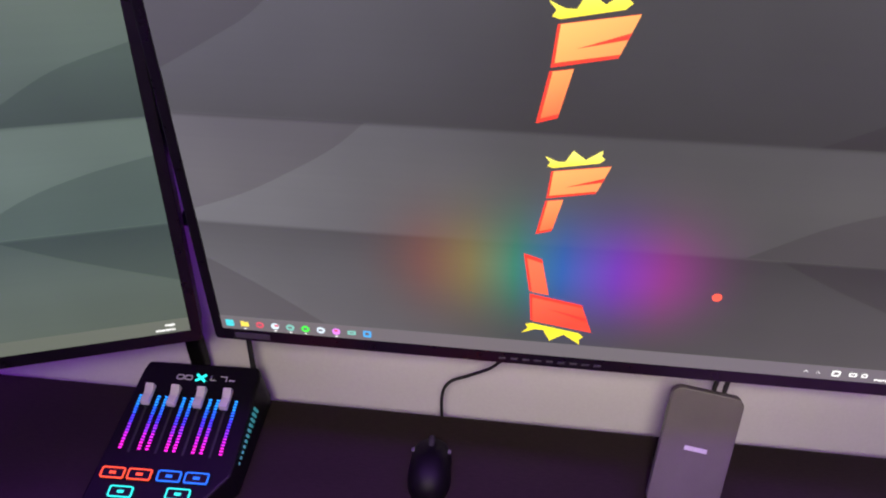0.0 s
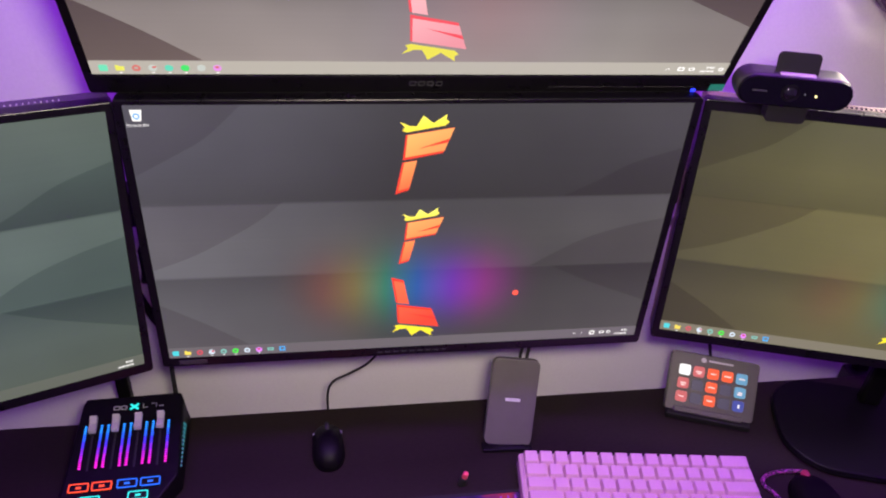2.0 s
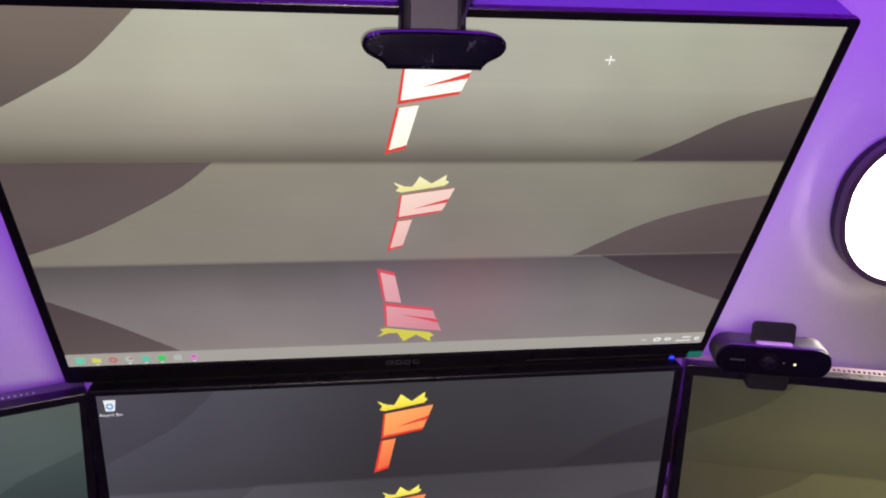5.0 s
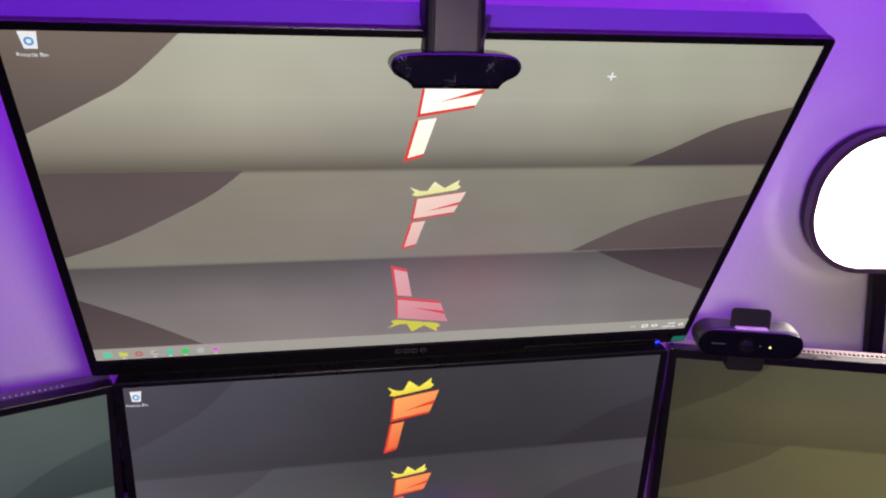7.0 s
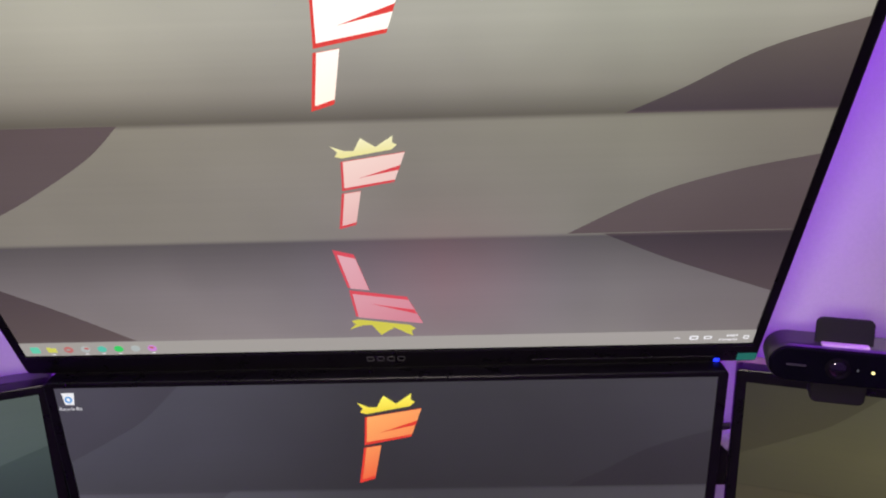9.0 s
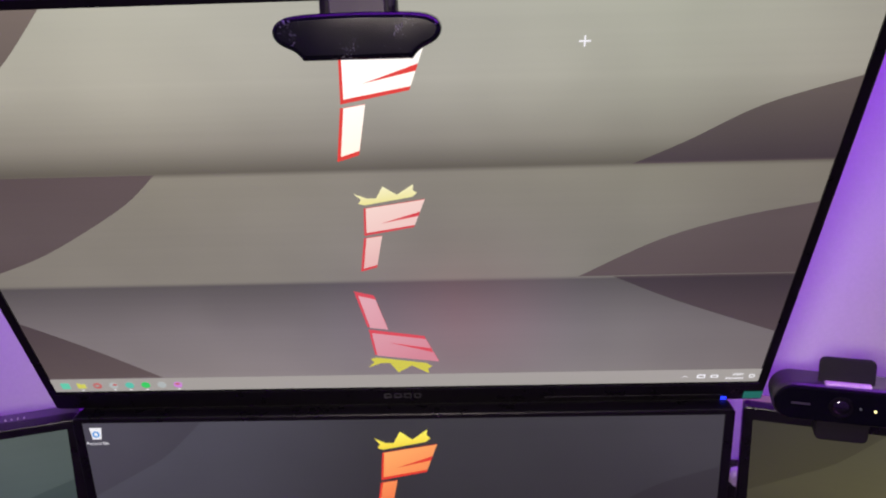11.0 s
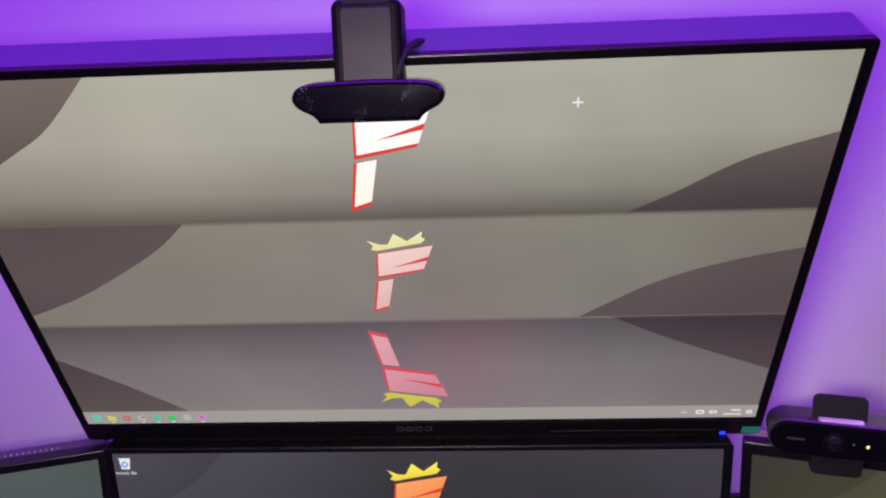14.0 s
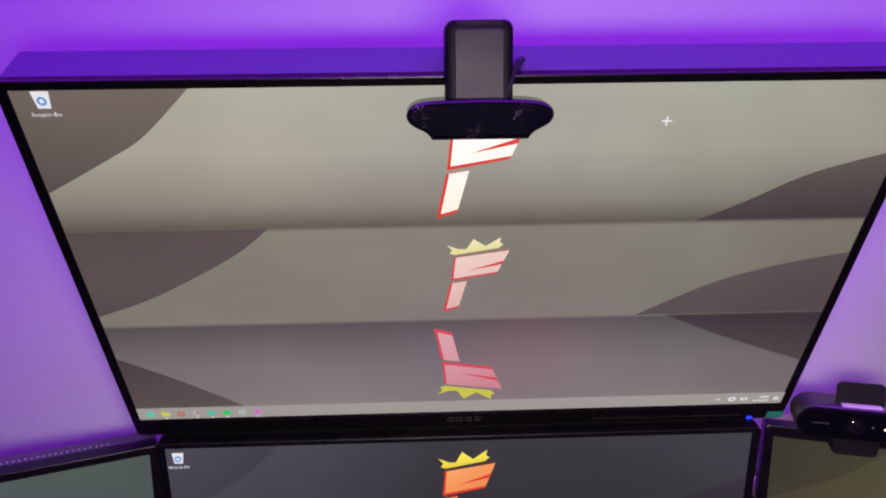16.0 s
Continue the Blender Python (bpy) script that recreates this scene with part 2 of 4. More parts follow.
def tube(points, radius, seg=10, steps=8):
    """A round cable through the points, smoothed."""
    pts = [Vector(p) for p in points]
    path = []
    for i in range(len(pts) - 1):
        p0, p1, p2, p3 = pts[max(i - 1, 0)], pts[i], pts[i + 1], pts[min(i + 2, len(pts) - 1)]
        for s in range(steps):
            t = s / steps
            path.append(0.5 * ((2 * p1) + (p2 - p0) * t + (2 * p0 - 5 * p1 + 4 * p2 - p3) * t * t + (3 * p1 - p0 - 3 * p2 + p3) * t ** 3))
    path.append(pts[-1])
    bm = bmesh.new()
    rows, side = [], None
    for i, p in enumerate(path):
        d = (path[min(i + 1, len(path) - 1)] - path[max(i - 1, 0)]).normalized()
        if side is None:
            side = d.orthogonal().normalized()
        side = (side - d * side.dot(d)).normalized()
        up = d.cross(side)
        rows.append([bm.verts.new(p + radius * (math.cos(2 * math.pi * k / seg) * side + math.sin(2 * math.pi * k / seg) * up)) for k in range(seg)])
    for a, b in zip(rows, rows[1:]):
        for k in range(seg):
            j = (k + 1) % seg
            bm.faces.new((a[k], a[j], b[j], b[k]))
    bm.faces.new(list(reversed(rows[0])))
    bm.faces.new(rows[-1])
    bmesh.ops.recalc_face_normals(bm, faces=bm.faces)
    return bm


# ---- the room ----
DESK_Z, WALL_Y = 0.75, 0.13
XL, XR, YS, ZC = -1.9, 2.1, -2.7, 2.45


def setting(name, bm, mat, label, category):
    return tagged(part(name, bm, mat), label, category, kind="structure")


setting("wall_north", box(XL, XR, WALL_Y, WALL_Y + 0.12, 0, ZC), WALL, "plain white painted wall washed in violet light", "wall")
setting("wall_south", box(XL, XR, YS - 0.12, YS, 0, ZC), WALL, "plain white painted wall behind the desk user", "wall")
setting("wall_west", box(XL - 0.12, XL, YS, WALL_Y, 0, ZC), WALL, "plain white painted side wall", "wall")
setting("wall_east", box(XR, XR + 0.12, YS, WALL_Y, 0, ZC), WALL, "plain white painted side wall", "wall")
setting("floor", box(XL, XR, YS, WALL_Y, -0.1, 0), FLOOR, "dark grey carpeted floor", "floor")
setting("ceiling", box(XL, XR, YS, WALL_Y, ZC, ZC + 0.1), CEIL, "plain white painted ceiling", "ceiling")

desk = thing("desk", "wide black laminate desk standing against the wall", "desk", pose(0, 0, 0))
part("desktop", box(-1.0, 1.1, -0.62, 0.079, DESK_Z - 0.03, DESK_Z, 0.002), DESK, desk)
for x in (-0.95, 1.05):
    for y in (-0.57, 0.03):
        part("leg", box(x - 0.025, x + 0.025, y - 0.025, y + 0.025, 0, DESK_Z - 0.03, 0.002), BLACK, desk)
part("back_rail", box(-0.92, 1.02, 0.02, 0.045, 0.4, 0.5, 0.002), BLACK, desk)


# ---- monitors ----
def glyph(name, pts, mat, parent, w, h, lift=0.0006):
    """A flat lit shape on a display; pts are fractions of the picture, from its lower left."""
    bm = bmesh.new()
    vs = [bm.verts.new(((u - 0.5) * w, -lift, v * h)) for u, v in pts]
    f = bm.faces.new(vs)
    bmesh.ops.recalc_face_normals(bm, faces=bm.faces)
    bm.normal_update()
    if bm.faces[:][0].normal.y > 0:
        bmesh.ops.reverse_faces(bm, faces=bm.faces)
    bmesh.ops.triangulate(bm, faces=bm.faces)
    uvl = bm.loops.layers.uv.new("UVMap")
    for face in bm.faces:
        for lp in face.loops:
            lp[uvl].uv = (lp.vert.co.x / w + 0.5, lp.vert.co.z / h)
    return part(name, bm, mat, parent)


CROWN = [(0.4524, 0.9394), (0.4707, 0.9244), (0.483, 0.924), (0.4937, 0.9604), (0.5127, 0.9344), (0.5365, 0.9657), (0.535, 0.947), (0.541, 0.939), (0.5335, 0.926), (0.466, 0.903), (0.457, 0.908), (0.4615, 0.9204)]
FLAG = [(0.464, 0.893), (0.551, 0.919), (0.533, 0.829), (0.460, 0.803)]
FLAG_IN = [(0.4672, 0.894), (0.551, 0.919), (0.5348, 0.838), (0.4640, 0.814)]
SLIT = [(0.486, 0.846), (0.5437, 0.883), (0.5410, 0.869)]
STEM = [(0.459, 0.795), (0.486, 0.803), (0.473, 0.692), (0.448, 0.677)]
STEM_IN = [(0.4628, 0.796), (0.486, 0.803), (0.4742, 0.703), (0.4530, 0.690)]


def emblem(screen, mats, w, h, place):
    outer, inner, gold = mats
    glyph("emblem_crown", [place(*p) for p in CROWN], gold, screen, w, h, 0.0012)
    glyph("emblem_flag", [place(*p) for p in FLAG], outer, screen, w, h, 0.0012)
    glyph("emblem_flag_fill", [place(*p) for p in FLAG_IN], inner, screen, w, h, 0.0018)
    glyph("emblem_slit", [place(*p) for p in SLIT], outer, screen, w, h, 0.0024)
    glyph("emblem_stem", [place(*p) for p in STEM], outer, screen, w, h, 0.0012)
    glyph("emblem_stem_fill", [place(*p) for p in STEM_IN], inner, screen, w, h, 0.0018)


def second(u, v):
    return 0.463 + (u - 0.449) * 0.82, 0.387 + (v - 0.677) * 0.80


def third(u, v):
    return u, 0.332 - (v - 0.677) * 0.98


def curve_points(pts, steps=6):
    """Smooths an open line of points."""
    out = []
    for i in range(len(pts) - 1):
        p0, p1, p2, p3 = (np.array(pts[j], float) for j in (max(i - 1, 0), i, i + 1, min(i + 2, len(pts) - 1)))
        for s in range(steps):
            t = s / steps
            out.append(tuple(0.5 * (2 * p1 + (p2 - p0) * t + (2 * p0 - 5 * p1 + 4 * p2 - p3) * t * t + (3 * p1 - p0 - 3 * p2 + p3) * t ** 3)))
    return out + [pts[-1]]


HILLS = [
    curve_points([(0.0, 0.76), (0.077, 0.837), (0.128, 0.894), (0.190, 1.0)]) + [(0.0, 1.0)],
    curve_points([(0.0, 0.395), (0.07, 0.445), (0.134, 0.507), (0.203, 0.585), (0.247, 0.655)]) + [(0.0, 0.655)],
    curve_points([(0.163, 0.047), (0.085, 0.149), (0.012, 0.233), (0.0, 0.243)]) + [(0.0, 0.047)],
    curve_points([(0.780, 0.655), (0.836, 0.706), (0.908, 0.780), (1.0, 0.834)]) + [(1.0, 0.655)],
    curve_points([(0.734, 0.362), (0.825, 0.462), (0.91, 0.518), (1.0, 0.554)]) + [(1.0, 0.362)],
    curve_points([(0.777, 0.360), (0.866, 0.279), (1.0, 0.177)]) + [(1.0, 0.360)],
]
ICONS = {
    "teal": glow("icon_teal", lin(60, 190, 200), 1.0), "yellow": glow("icon_yellow", lin(225, 200, 80), 1.0),
    "red": glow("icon_red", lin(190, 70, 85), 1.0), "pale": glow("icon_pale", lin(190, 205, 220), 1.0),
    "green": glow("icon_green", lin(50, 220, 60), 1.0), "violet": glow("icon_violet", lin(205, 120, 225), 1.0),
    "blue": glow("icon_blue", lin(60, 150, 215), 1.0), "sea": glow("icon_sea", lin(110, 175, 165), 1.0),
}
SOFT = {
    "teal": glow("soft_icon_teal", lin(95, 200, 165), 1.0), "yellow": glow("soft_icon_yellow", lin(205, 205, 85), 1.0),
    "red": glow("soft_icon_red", lin(188, 100, 96), 1.0), "pale": glow("soft_icon_pale", lin(172, 180, 176), 1.0),
    "green": glow("soft_icon_green", lin(50, 200, 95), 1.0), "violet": glow("soft_icon_violet", lin(200, 130, 205), 1.0),
    "blue": glow("soft_icon_blue", lin(80, 160, 200), 1.0), "sea": glow("soft_icon_sea", lin(85, 190, 165), 1.0),
}
ICON_ROW = ["teal", "yellow", "red", "pale", "sea", "green", "pale", "violet", "sea", "blue"]


def monitor(name, label, m, w, h, side, top, chin, depth, mats, look_of):
    """A display: its origin is the middle of the picture's lower edge, its front faces -y."""
    ob = thing(name, label, "monitor", m, "monitors on the desk")
    ow, oh = w + 2 * side, h + top + chin
    mid = (h + top - chin) / 2
    shift = Matrix.Translation((0, -0.0013, mid))
    lap = look_of.get("bezel_depth", 0.014)
    frame_bm = ring(ow, oh, 0.004, w, h, 0.001, lap, (h / 2 - mid))
    edge = [e for e in frame_bm.edges if all(abs(v.co.y) < 1e-6 and (abs(v.co.x) > ow / 2 - 0.0041 or abs(v.co.z) > oh / 2 - 0.0041) for v in e.verts) and all(abs(v.co.x) > w / 2 + 0.003 or abs(v.co.z) > oh / 2 - 0.0041 for v in e.verts)]
    bmesh.ops.bevel(frame_bm, geom=edge, offset=0.0012, segments=2, profile=0.5, affect="EDGES")
    part("bezel", frame_bm, look_of.get("bezel", BEZEL), ob, m=shift)
    thick = look_of.get("shell_depth", depth * 0.45)
    shell = slab(round_outline(ow - 0.001, oh - 0.001, 0.004), thick, 0.003)
    part("back_shell", shell, look_of.get("shell", MATTE), ob, m=Matrix.Translation((0, lap - 0.003, mid)))
    hump = slab(round_outline(ow * 0.62, oh * 0.6, 0.03), depth * 0.55, 0.012, 3)
    part("back_housing", hump, MATTE, ob, m=Matrix.Translation((0, lap - 0.004 + thick, mid)))
    # the picture
    bm = bmesh.new()
    q = [bm.verts.new(p) for p in ((-w / 2, 0, 0), (w / 2, 0, 0), (w / 2, 0, h), (-w / 2, 0, h))]
    f = bm.faces.new(q)
    uvl = bm.loops.layers.uv.new("UVMap")
    for lp in f.loops:
        lp[uvl].uv = (lp.vert.co.x / w + 0.5, lp.vert.co.z / h)
    for a, b in ((0, 1), (1, 2), (2, 3), (3, 0)):
        v0, v1 = q[a].co.copy(), q[b].co.copy()
        bm.faces.new([q[b], q[a], bm.verts.new(v0 + Vector((0, 0.006, 0))), bm.verts.new(v1 + Vector((0, 0.006, 0)))])
    screen = part("screen", bm, mats["screen"], ob, look_of["screen_label"])
    for hill in HILLS:
        glyph("wallpaper_hill", hill, mats["hill"], screen, w, h, 0.0005)
    emblem(screen, mats["emblem"], w, h, lambda u, v: (u + look_of["du"], v))
    emblem(screen, mats["emblem_low"], w, h, lambda u, v: (second(u, v)[0] + look_of["du"] * 0.35, second(u, v)[1] + 0.003))
    emblem(screen, mats.get("emblem_third", mats["emblem_low"]), w, h, lambda u, v: (third(u, v)[0] + look_of["du"] * 0.5, third(u, v)[1]))
    glyph("taskbar", [(0, 0), (1, 0), (1, 0.047), (0, 0.047)], mats["bar"], screen, w, h, 0.0012)
    palette = look_of.get("palette", ICONS)
    for i in range(look_of["icons"]):
        cu = look_of["icon0"] + i * look_of["step"]
        d = 0.0124 * w
        at = Matrix.Translation(((cu - 0.5) * w, -0.0021, 0.024 * h))
        tone = palette[ICON_ROW[i]]
        if i in (0, 9):
            icon = part("taskbar_icon", slab(round_outline(d, d, d * 0.15, 3), 0.0003), tone, screen, m=at)
            if i == 9:
                part("icon_mark", box(-d * 0.24, d * 0.24, -0.0003, -0.0001, -d * 0.1, d * 0.3), mats["bar"], icon)
        elif i == 1:
            icon = part("taskbar_icon", slab([(-d * 0.5, -d * 0.4), (d * 0.5, -d * 0.4), (d * 0.5, d * 0.28), (0, d * 0.28), (-d * 0.12, d * 0.42), (-d * 0.5, d * 0.42)], 0.0003), tone, screen, m=at)
        elif i == 8:
            icon = part("taskbar_icon", ring(d * 1.05, d * 0.6, d * 0.2, d * 0.6, d * 0.22, d * 0.08, 0.0003), tone, screen, m=at)
        else:
            icon = part("taskbar_icon", slab(round_outline(d, d, d * 0.49, 5), 0.0003), tone, screen, m=at)
            mark = palette["red"] if i in (3, 7) else mats["bar"]
            if i in (2, 3, 7) or palette is ICONS:
                part("icon_mark", slab(round_outline(d * 0.5, d * 0.3, d * 0.14, 3), 0.0002), mark, icon, m=Matrix.Translation((d * (0.22 if i == 3 else 0.0), -0.0003, d * (0.2 if i in (3, 7) else 0.05))))
        if i in (1, 3, 4, 5, 7):
            part("running_mark", box(-d * 0.16, d * 0.16, -0.0002, 0.0, -d * 0.78, -d * 0.66), mats["white"], icon)
    for u0, u1, v0, v1 in look_of["clock"]:
        count = 10 if u1 - u0 > 0.02 else 5 if v1 - v0 < 0.009 and v0 > 0.024 else 1
        if count > 1:
            # a line of small characters
            pitch = (u1 - u0) / count
            for c in range(count):
                low = v0 + (0.0015 if c % 3 == 1 else 0.0)
                glyph("clock_mark", [(u0 + pitch * c, low), (u0 + pitch * (c + 0.72), low), (u0 + pitch * (c + 0.8), v1), (u0 + pitch * (c + 0.08), v1)], mats["white"], screen, w, h, 0.0018)
        elif u1 - u0 < 0.0095 and v1 - v0 < 0.013:
            # a small upward chevron
            um, t = (u0 + u1) / 2, 0.0028
            glyph("clock_mark", [(u0, v0), (um, v1 - t), (u1, v0), (u1, v0 + t), (um, v1), (u0, v0 + t)], mats["white"], screen, w, h, 0.0018)
        else:
            # an outlined status symbol
            ww, hh = (u1 - u0) * w * 0.9, (v1 - v0) * h * 0.9
            part("clock_mark", ring(ww, hh, hh * 0.3, ww * 0.62, hh * 0.5, hh * 0.15, 0.0002), mats["white"], screen, m=Matrix.Translation((((u0 + u1) / 2 - 0.5) * w, -0.002, (v0 + v1) / 2 * h)))
    if look_of.get("bin"):
        cu, cv = look_of["bin"]
        k = 0.0098
        glyph("bin_icon", [(cu - k * 0.72, cv - 0.020), (cu + k * 0.72, cv - 0.020), (cu + k, cv + 0.017), (cu - k, cv + 0.017)], mats["white"], screen, w, h, 0.0012)
        part("bin_mark", ring(0.0062, 0.0062, 0.003, 0.0034, 0.0034, 0.0016, 0.0002, seg=3), ICONS["blue"], screen, m=Matrix.Translation(((cu - 0.5) * w, -0.0019, (cv - 0.003) * h)))
        words = bpy.data.curves.new("bin_caption", "FONT")
        words.body, words.size, words.align_x = "Recycle Bin", 0.0042, "CENTER"
        words.materials.append(mats["white"])
        cap = new("bin_caption", words)
        cap.parent = screen
        cap.matrix_basis = pose((cu - 0.5) * w, -0.0012, (cv - 0.037) * h, 90, 0, 0)
    look_of.get("extras", lambda o, p: None)(ob, screen)
    return ob


def upper_extras(ob, scr):
    for x in (-0.016, -0.0075, 0.001, 0.0095):
        part("print_mark", ring(0.0066, 0.006, 0.002, 0.0046, 0.004, 0.0014, 0.0004), MARKFAINT, ob, m=pose(x + 0.003, -0.0018, -0.0115))
    part("indicator", box(-0.0022, 0.0022, -0.0022, -0.001, -0.0232, -0.0192), glow("indicator_blue", lin(30, 50, 255), 2.5), ob, "small blue light", m=pose(0.272, 0, 0))
    # teal reflection on the chin, painted as a faintly glowing strip
    part("glint_strip", box(0.288, 0.3035, -0.0018, -0.001, -0.0215, -0.013), glow("teal_reflection_glow", lin(20, 130, 115), 0.55), ob, "teal reflection drawn as a faint glow")
    part("seam", box(0.12, 0.27, -0.0017, -0.001, -0.0165, -0.0160), MARKFAINT, ob)
    part("lip", box(-0.298, 0.298, -0.0028, -0.001, -0.0032, -0.0012, 0.0006), BEZEL, ob, "raised gloss lip under the screen")
    for a, b in ((0.0034, 0.0005), (0.0005, 0.0034)):
        part("cursor", box(-a, a, -0.0014, -0.001, -b, b), glow("cursor_white", lin(240, 240, 240), 1.0), scr, m=pose((0.716 - 0.5) * 0.593, 0, 0.914 * 0.338))


def centre_extras(ob, scr):
    for i in range(9):
        part("print_mark", box(-0.0028, 0.0028, -0.0018, -0.001, -0.0080, -0.0060), MARKFAINT, ob, m=pose(-0.038 + 0.0095 * i, 0, 0))
    part("badge", box(-0.262, -0.232, -0.0018, -0.001, -0.0095, -0.0035), MARKFAINT, ob)
    dot = slab(round_outline(0.007, 0.007, 0.0032, 4), 0.0004)
    part("cursor", dot, glow("cursor_red", lin(250, 85, 65), 1.0), scr, m=pose(0.1150, -0.0014, 0.0735))


def side_extras(ob, scr, tone=None, rise=0.0115, half=0.0010, deep=0.0030):
    top_z = max(v.co.z for v in scr.data.vertices)
    vents = bmesh.new()
    for i in range(100):
        merge(vents, box(-0.2375 + 0.0048 * i - half, -0.2375 + 0.0048 * i + half, 0.0165, 0.0165 + deep, -0.0006, 0.0006))
    part("vent_slots", vents, tone or RUBBER, ob, m=pose(0, 0, top_z + rise))


def hills_of(name, rows, edge, strength, factor):
    """The darker hills of a wallpaper: the picture's own bands and side shading, toned down."""
    toned = [(p, tuple(c * f for c, f in zip(col[:3], factor)) + (1.0,)) for p, col in rows]
    return screen_material(name, toned, edge, strength, 0.0, PINK, (0.5, 0.2, 0.2, 0.2))


def shades(prefix, low, gold, inner_low, bar):
    """The lit materials of one display's flat shapes."""
    return {
        "bar": glow(prefix + "_taskbar", bar, 1.0),
        "white": glow(prefix + "_white", lin(235, 235, 235), 1.0),
        "emblem": (glow(prefix + "_emblem_edge", low[0], 1.0), glow(prefix + "_emblem_fill", low[1], 1.0), glow(prefix + "_crown", gold, 1.0)),
        "emblem_low": (glow(prefix + "_emblem_low_edge", inner_low[0], 1.0), glow(prefix + "_emblem_low_fill", inner_low[1], 1.0), glow(prefix + "_crown_low", inner_low[2], 1.0)),
    }


def warm_emblems(mats, prefix):
    """Orange emblems that deepen to red at the foot, as the three lower displays show them."""
    edge, gold = glow(prefix + "_red", lin(226, 52, 32), 1.0), graded(prefix + "_gold", lin(255, 245, 90), lin(235, 205, 35), 0.9, 0.96)
    mats["emblem"] = (edge, graded(prefix + "_fill", lin(254, 172, 94), lin(236, 78, 42), 0.69, 0.92), gold)
    mats["emblem_low"] = (edge, graded(prefix + "_fill_low", lin(253, 160, 88), lin(235, 78, 44), 0.39, 0.59), graded(prefix + "_gold_low", lin(255, 245, 110), lin(232, 205, 40), 0.57, 0.61))
    mats["emblem_third"] = (glow(prefix + "_red_third", lin(228, 50, 34), 1.0), graded(prefix + "_fill_third", lin(240, 100, 62), lin(226, 62, 38), 0.10, 0.33), glow(prefix + "_gold_third", lin(236, 216, 40), 1.0))


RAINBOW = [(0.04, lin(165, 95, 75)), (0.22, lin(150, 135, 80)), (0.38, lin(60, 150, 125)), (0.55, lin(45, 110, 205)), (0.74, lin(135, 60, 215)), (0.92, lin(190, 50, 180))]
PINK = [(0.0, lin(110, 100, 120)), (0.5, lin(165, 95, 110)), (1.0, lin(120, 105, 120))]
G = lambda k: (k, k, k, 1)

up_mats = shades("upper", (lin(225, 60, 50), lin(255, 250, 235)), lin(250, 240, 190), (lin(215, 65, 70), lin(215, 165, 165), lin(225, 215, 110)), lin(160, 156, 148))
UPPER_ROWS = [(0.0, lin(128, 120, 118)), (0.2, lin(116, 109, 109)), (0.352, lin(84, 79, 79)), (0.362, lin(124, 119, 109)), (0.5, lin(125, 120, 109)), (0.645, lin(130, 125, 111)), (0.657, lin(92, 87, 76)), (0.72, lin(134, 129, 116)), (0.85, lin(165, 162, 146)), (1.0, lin(168, 167, 150))]
UPPER_EDGE = [(0.0, (0.95, 0.94, 0.93, 1)), (0.25, (1.06, 1.06, 1.05, 1)), (0.5, (0.99, 1.0, 1.04, 1)), (0.8, (0.96, 1.0, 0.98, 1)), (1.0, (0.80, 0.79, 0.79, 1))]
HILL_EDGE = [(0.0, (0.84, 0.83, 0.82, 1)), (0.25, (0.98, 0.97, 0.96, 1)), (0.5, G(1.0)), (0.8, (0.96, 0.99, 0.97, 1)), (1.0, (0.82, 0.81, 0.81, 1))]
up_mats["screen"] = screen_material("upper_screen_picture", UPPER_ROWS, UPPER_EDGE, 1.1, 0.2, PINK, (0.58, 0.22, 0.16, 0.2))
up_mats["hill"] = screen_material("upper_hills", [(0.0, lin(104, 91, 89)), (0.24, lin(82, 70, 73)), (0.352, lin(64, 55, 60)), (0.362, lin(92, 79, 79)), (0.5, lin(98, 86, 85)), (0.655, lin(96, 83, 82)), (0.66, lin(72, 62, 65)), (0.8, lin(102, 92, 86)), (1.0, lin(124, 112, 102))], HILL_EDGE, 1.0, 0.0, PINK, (0.5, 0.2, 0.2, 0.2))
up_mats["emblem"] = (up_mats["emblem"][0], graded("upper_fill", lin(255, 253, 246), lin(255, 240, 215), 0.69, 0.9, 1.1), up_mats["emblem"][2])
up_mats["emblem_low"] = (up_mats["emblem_low"][0], graded("upper_fill_low", lin(244, 214, 200), lin(224, 172, 168), 0.39, 0.58), graded("upper_gold_low", lin(246, 241, 195), lin(230, 222, 135), 0.57, 0.62))
up_mats["emblem_third"] = (glow("upper_red_third", lin(214, 70, 82), 1.0), graded("upper_fill_third", lin(222, 165, 172), lin(208, 132, 144), 0.08, 0.33), glow("upper_gold_third", lin(205, 198, 70), 1.0))
UP_TILT = math.degrees(math.atan2(0.1265, 0.3113))
monitor("upper_monitor", "black wall-mounted monitor tilted forward, showing a pale grey wallpaper", pose(0.0028, 0.0095, 1.2615, UP_TILT, 0, 0), 0.593, 0.338, 0.008, 0.0065, 0.0235, 0.05, up_mats,
        {"screen_label": "lit screen with a pale olive wallpaper and red emblems", "du": 0.0078, "icons": 8, "icon0": 0.019, "step": 0.0232, "bin": (0.033, 0.981), "extras": upper_extras, "shell": SHELL, "shell_depth": 0.040, "bezel_depth": 0.006, "palette": SOFT,
         "clock": [(0.892, 0.9, 0.02, 0.027), (0.912, 0.925, 0.016, 0.032), (0.931, 0.943, 0.018, 0.03), (0.953, 0.978, 0.012, 0.018), (0.962, 0.977, 0.026, 0.033), (0.984, 0.993, 0.016, 0.03)]})

